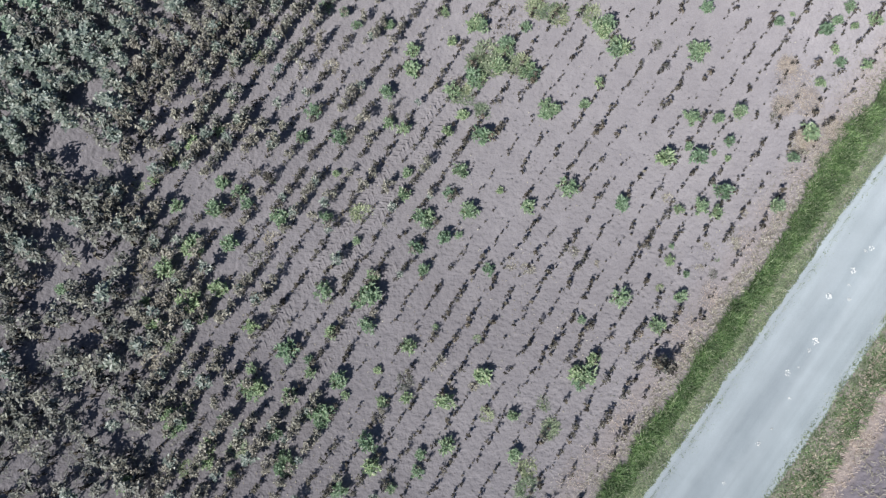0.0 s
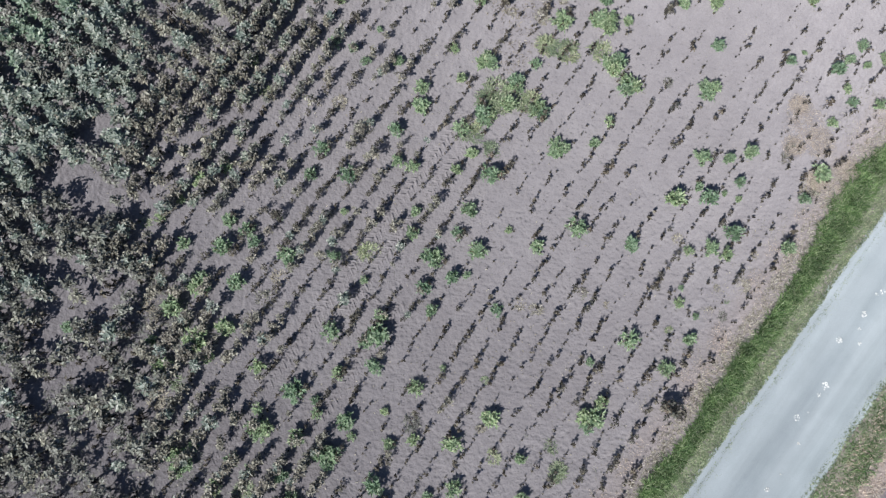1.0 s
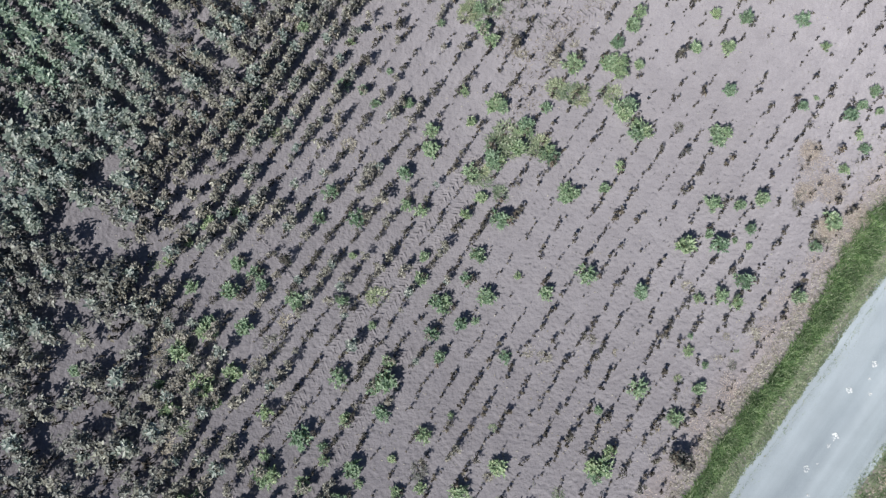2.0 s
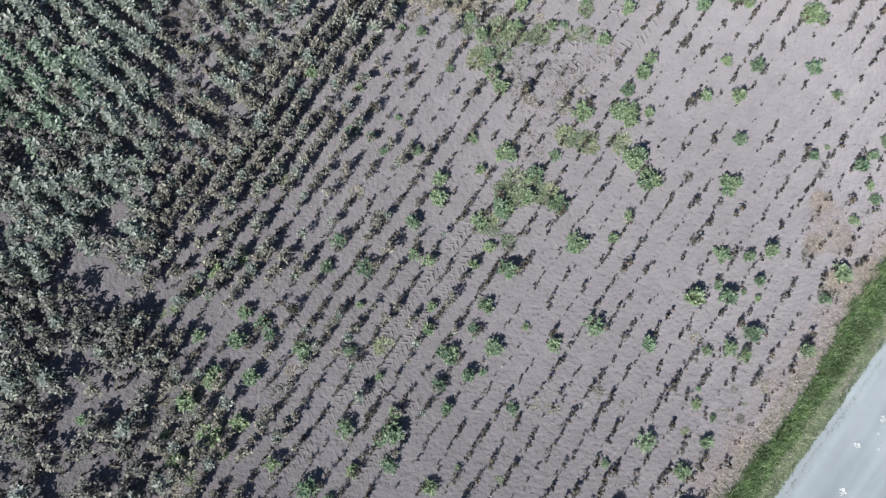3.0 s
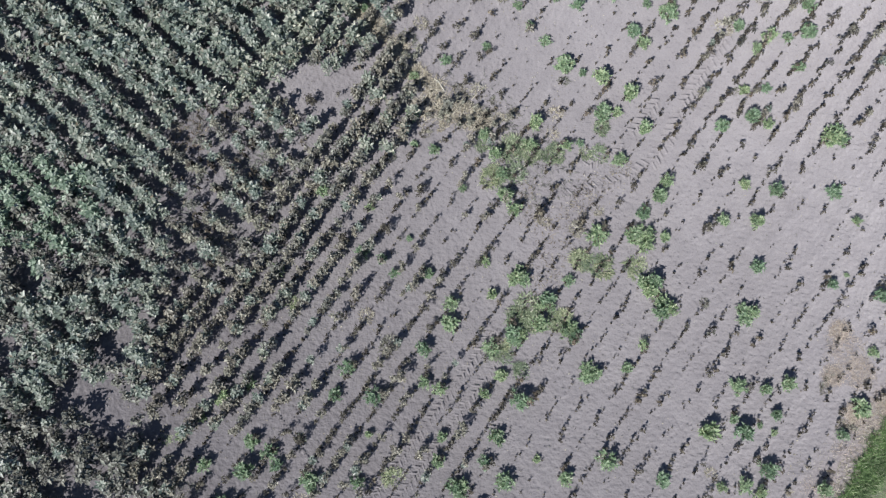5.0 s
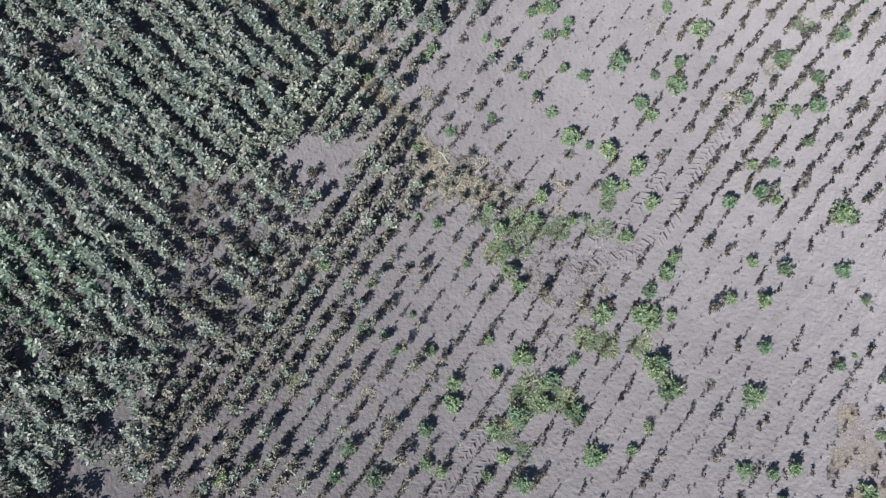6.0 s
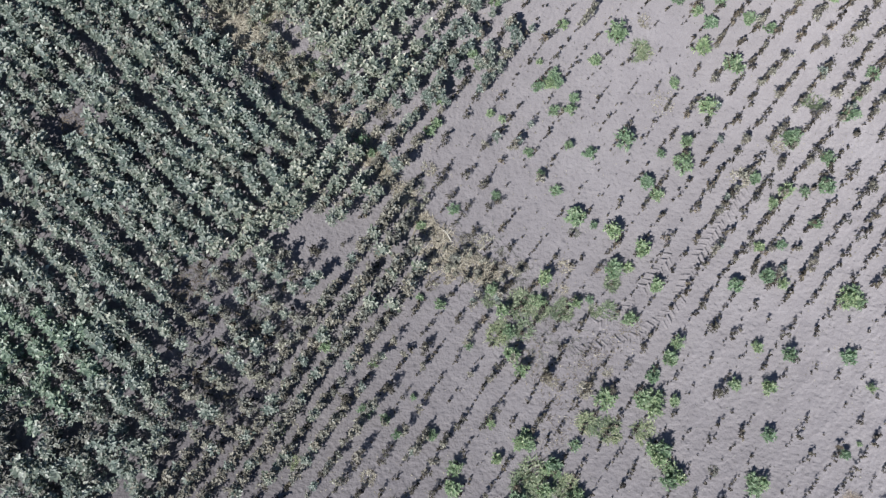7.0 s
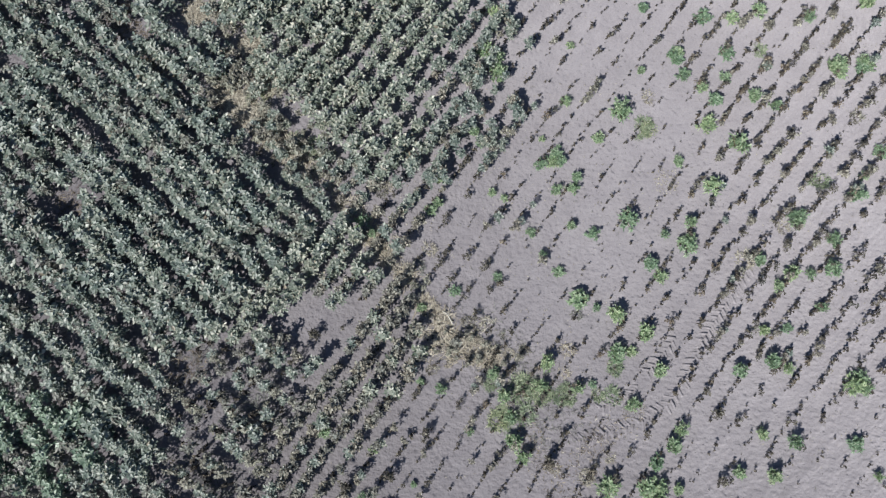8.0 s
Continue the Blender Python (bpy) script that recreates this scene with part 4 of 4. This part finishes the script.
litter("straw_litter", [(-2.9, 19.8, 0.5), (-2.2, 19.4, 0.55), (-1.5, 19.3, 0.55), (-0.9, 19.1, 0.45), (-3.6, 20.9, 0.4), (-4.4, 21.9, 0.4), (-5.2, 22.6, 0.4), (-5.9, 23.3, 0.4), (-2.9, 20.4, 0.4)], 1500, "pale broken straw leaning and lying on the soil", STRAW, 0.40, 1.5)
litter("straw_litter", [(-16.4, 30.5, 0.8), (-17.3, 31.5, 0.7), (-15.6, 29.4, 0.6), (-17.8, 23.3, 0.8), (-12.4, 17.6, 0.8)], 1200, "broken brown stalks on bare soil between the crop", HUSK, 0.25)
litter("straw_litter", [(U(-16, -9), U(-5, 4), 0.8) for _ in range(30)] + [(U(-12.4, -8.5), U(12, 18.5), 0.8) for _ in range(16)], 4500, "dead brown stalks lying among the wilted crop", WILTED, 0.25)
litter("straw_litter", [(-1.6, 19.7, 1.6), (-0.2, 19.0, 1.2), (0.8, 18.2, 1.3), (2.0, 16.9, 1.1), (1.0, 16.4, 0.9)], 700, "broken dry stalks lying on the soil", WILTED, 0.22)
litter("straw_litter", [(13.4, 11.2, 0.8), (13.9, 10.4, 0.6), (12.9, 10.2, 0.4), (13.2, 11.9, 0.4), (14.3, 8.6, 0.8), (14.9, 9.4, 0.5), (13.7, 8.9, 0.4)], 6000, "pale tan dead grass on the field edge", TAN, 0.13, 0.55)
trampled = [(1.5, 11.9, 0.5), (2.0, 13.3, 0.8), (2.8, 15.4, 0.8), (2.3, 14.3, 0.7), (3.8, 16.8, 0.7), (3.3, 16.2, 0.6), (1.6, 15.2, 0.7), (0.9, 16.2, 0.6), (4.7, 17.6, 0.5)]
litter("straw_litter", trampled, 520, "trampled brown stalk pieces on a rough soil strip", HUSK, 0.14)
litter("straw_litter", trampled, 350, "trampled pale straw on a rough soil strip", STRAW, 0.13)
litter("straw_litter", [road_xy(U(-9, 26), U(-2.75, -1.9)) + (0.35,) for _ in range(90)], 3500, "sandy tan dead grass along the field side of the verge", TAN, 0.11, 0.6)
litter("straw_litter", [road_xy(U(-8, 20), U(-3.4, -2.0)) + (0.6,) for _ in range(60)], 1500, "pale straw bits on the soil beside the verge", STRAW, 0.12, 0.6)
far_field = [road_xy(s / 2, U(5.2, 7.0)) + (0.7,) for s in range(-18, 32)]
litter("straw_litter", far_field, 3200, "pale stubble lying on the far field", STRAW, 0.25, 1.3)
litter("straw_litter", [(5.49, 26.63, 0.5)], 90, "cluster of whitish crumbs on the bare soil", STRAW, 0.09, 2.2)
litter("straw_litter", [(U(-12, 15), U(-6, 34), 2.5) for _ in range(80)], 2200, "pale flecks of straw on the bare soil", STRAW, 0.07, 1.6)
litter("straw_litter", [(U(-12, 15), U(-6, 34), 2.5) for _ in range(80)], 1800, "scattered dry bits on the bare soil", WILTED, 0.10)


# ---- clods ----
def clods():
    t = Tris()
    for _ in range(15000):
        x, y = U(-13, 18), U(-6, 36)
        s, w = road_sw(x, y)
        if -2.2 < w < 5:
            continue
        r = 0.014 + 0.05 * U(0, 1) ** 5
        z = soil_height(x, y)
        a = U(0, math.tau)
        ring = [(x + r * U(0.7, 1.2) * math.cos(a + k * math.tau / 5), y + r * U(0.7, 1.2) * math.sin(a + k * math.tau / 5), z - 0.005) for k in range(5)]
        t.add(ring + [(x + U(-0.3, 0.3) * r, y + U(-0.3, 0.3) * r, z + r * U(0.5, 0.9))], [(k, (k + 1) % 5, 5) for k in range(5)])
    v, f = t.arrays()
    tagged(new("soil_clods", tri_mesh("soil_clods", v, f, SOIL)), "small dry soil clods over the field", "clods", kind="stuff")


clods()


# ---- ridge ----
def shade_ridge(line):
    """Low uneven bank of crumbled soil, added to shade a line across the rows."""
    t = Tris()
    for (x0, y0), (x1, y1) in zip(line, line[1:]):
        far = math.hypot(x1 - x0, y1 - y0)
        for n in range(int(far / 0.05)):
            k = n * 0.05 / far
            x, y, r = x0 + (x1 - x0) * k + U(-0.03, 0.03), y0 + (y1 - y0) * k + U(-0.03, 0.03), U(0.05, 0.10)
            z, a = soil_height(x, y) - 0.01, U(0, math.tau)
            ring = [(x + r * U(0.8, 1.1) * math.cos(a + i * math.tau / 6), y + r * U(0.8, 1.1) * math.sin(a + i * math.tau / 6), z) for i in range(6)]
            t.add(ring + [(x, y, z + U(0.06, 0.13))], [(i, (i + 1) % 6, 6) for i in range(6)])
    v, f = t.arrays()
    tagged(new("shade_ridge", tri_mesh("shade_ridge", v, f, SOIL)), "added low soil bank whose shade draws a dark line across the rows", "soil", kind="stuff")


# banks added where dark lines cross the rows; their shade draws the lines
shade_ridge([(-7.7, 7.3), (-7.0, 6.5), (-6.2, 5.6), (-5.9, 5.2)])
shade_ridge([(-3.9, 4.1), (-3.2, 3.75), (-2.6, 3.4)])


# ---- tyre tracks ----
def tyre_track(line, wide=0.52, deep=1.0):
    """Chevron lugs pressed up out of the soil along a broken line."""
    t = Tris()
    hand = 1
    for (x0, y0), (x1, y1) in zip(line, line[1:]):
        far = math.hypot(x1 - x0, y1 - y0)
        dx, dy = (x1 - x0) / far, (y1 - y0) / far
        for n in range(int(far / 0.13)):
            hand = -hand
            cx, cy = x0 + dx * (n + 0.5) * 0.13 + U(-0.01, 0.01), y0 + dy * (n + 0.5) * 0.13 + U(-0.01, 0.01)
            if patchy(cx, cy, 0.8, 20) < 0.3:
                continue
            # from the middle outwards and back
            ax, ay = cx, cy
            bx, by = cx + hand * dy * wide / 2 - dx * 0.16, cy - hand * dx * wide / 2 - dy * 0.16
            z = max(soil_height(ax, ay), soil_height(bx, by)) + 0.004
            px, py = dx * 0.055, dy * 0.055
            hi = deep * U(0.022, 0.045)
            t.add([(ax - px, ay - py, z - 0.03), (bx - px, by - py, z - 0.03), (bx, by, z + hi * 0.7), (ax, ay, z + hi), (ax + px, ay + py, z - 0.03), (bx + px, by + py, z - 0.03)],
                  [(0, 1, 2), (0, 2, 3), (3, 2, 5), (3, 5, 4), (1, 5, 2), (0, 3, 4)])
    v, f = t.arrays()
    tagged(new("tyre_track", tri_mesh("tyre_track", v, f, SOIL)), "chevron tractor tyre print in the dry soil", "tyre track", kind="stuff")


tyre_track([to_xy(-9, -5.70), to_xy(9.5, -5.70)])
tyre_track([to_xy(0.5, -4.94), to_xy(9.0, -4.94)])
tyre_track([to_xy(-4.5, -3.41), to_xy(2.0, -3.41)])
tyre_track([(2.6, 16.3), (4.9, 17.2), (5.9, 17.9), (6.5, 18.9), (7.1, 20.4), (8.1, 22.2), (8.9, 23.6)], 0.6, 1.7)
tyre_track([(3.4, 17.6), (4.6, 18.3), (5.4, 19.5), (6.2, 20.6)], 0.6, 1.7)


# ---- small things ----
def spill(x, y, r, n):
    """White crumbs in a flat uneven patch on the lane."""
    t = Tris()
    for _ in range(n):
        a, o = U(0, math.tau), r * 0.7 * math.sqrt(U(0, 1))
        cx, cy, q = x + o * math.cos(a), y + o * math.sin(a), r * U(0.06, 0.26)
        s, w = road_sw(cx, cy)
        z = 0.045 + 0.03 * math.sin(math.pi * max(0, w) / 3.2) - 0.02
        k = 7
        ring = [(cx + q * U(0.6, 1.2) * math.cos(i * math.tau / k), cy + q * U(0.6, 1.2) * math.sin(i * math.tau / k), z) for i in range(k)]
        top = [(cx + (px - cx) * 0.6, cy + (py - cy) * 0.6, z + 0.026 + U(0, 0.01)) for px, py, _ in ring]
        f = [(i, (i + 1) % k, k + (i + 1) % k) for i in range(k)] + [(i, k + (i + 1) % k, k + i) for i in range(k)] + [(k + i, k + (i + 1) % k, 2 * k) for i in range(k)]
        t.add(ring + top + [(cx, cy, z + 0.036)], f)
    v, f = t.arrays()
    tagged(new("white_patch", tri_mesh("white_patch", v, f, WHITE)), "white chalky crumbs spilled on the gravel lane", "stones", kind="stuff")


for x, y, r, n in ((12.64, 0.01, 0.17, 6), (13.47, 0.86, 0.12, 4), (13.73, 1.18, 0.20, 6), (14.30, 2.86, 0.16, 5), (15.03, 2.78, 0.11, 4), (15.06, 3.31, 0.09, 3),
                   (15.26, 3.85, 0.17, 5), (15.77, 4.62, 0.10, 3), (15.99, 4.73, 0.14, 4), (11.48, -2.53, 0.12, 4), (10.23, -3.93, 0.10, 4), (12.67, -0.9, 0.08, 3), (13.05, 0.2, 0.06, 2), (12.0, -2.0, 0.05, 2)):
    spill(x, y, r, 3 * n + 4)


def stick():
    root = tagged(new("stick"), "bleached forked stick lying on the soil", "stick")
    z = soil_height(-2.7, 20.5) + 0.05
    limb, fork = Tris(), Tris()
    limb.twig((-2.42, 20.24, z), (-2.68, 20.60, z + 0.03), 0.024, 0.020, 6)
    limb.twig((-2.68, 20.60, z + 0.03), (-2.86, 20.68, z + 0.04), 0.020, 0.012, 6)
    fork.twig((-2.60, 20.50, z + 0.02), (-2.62, 20.66, z + 0.06), 0.014, 0.008, 5)
    part("limb", limb, WOOD, root)
    part("fork", fork, WOOD, root)


stick()
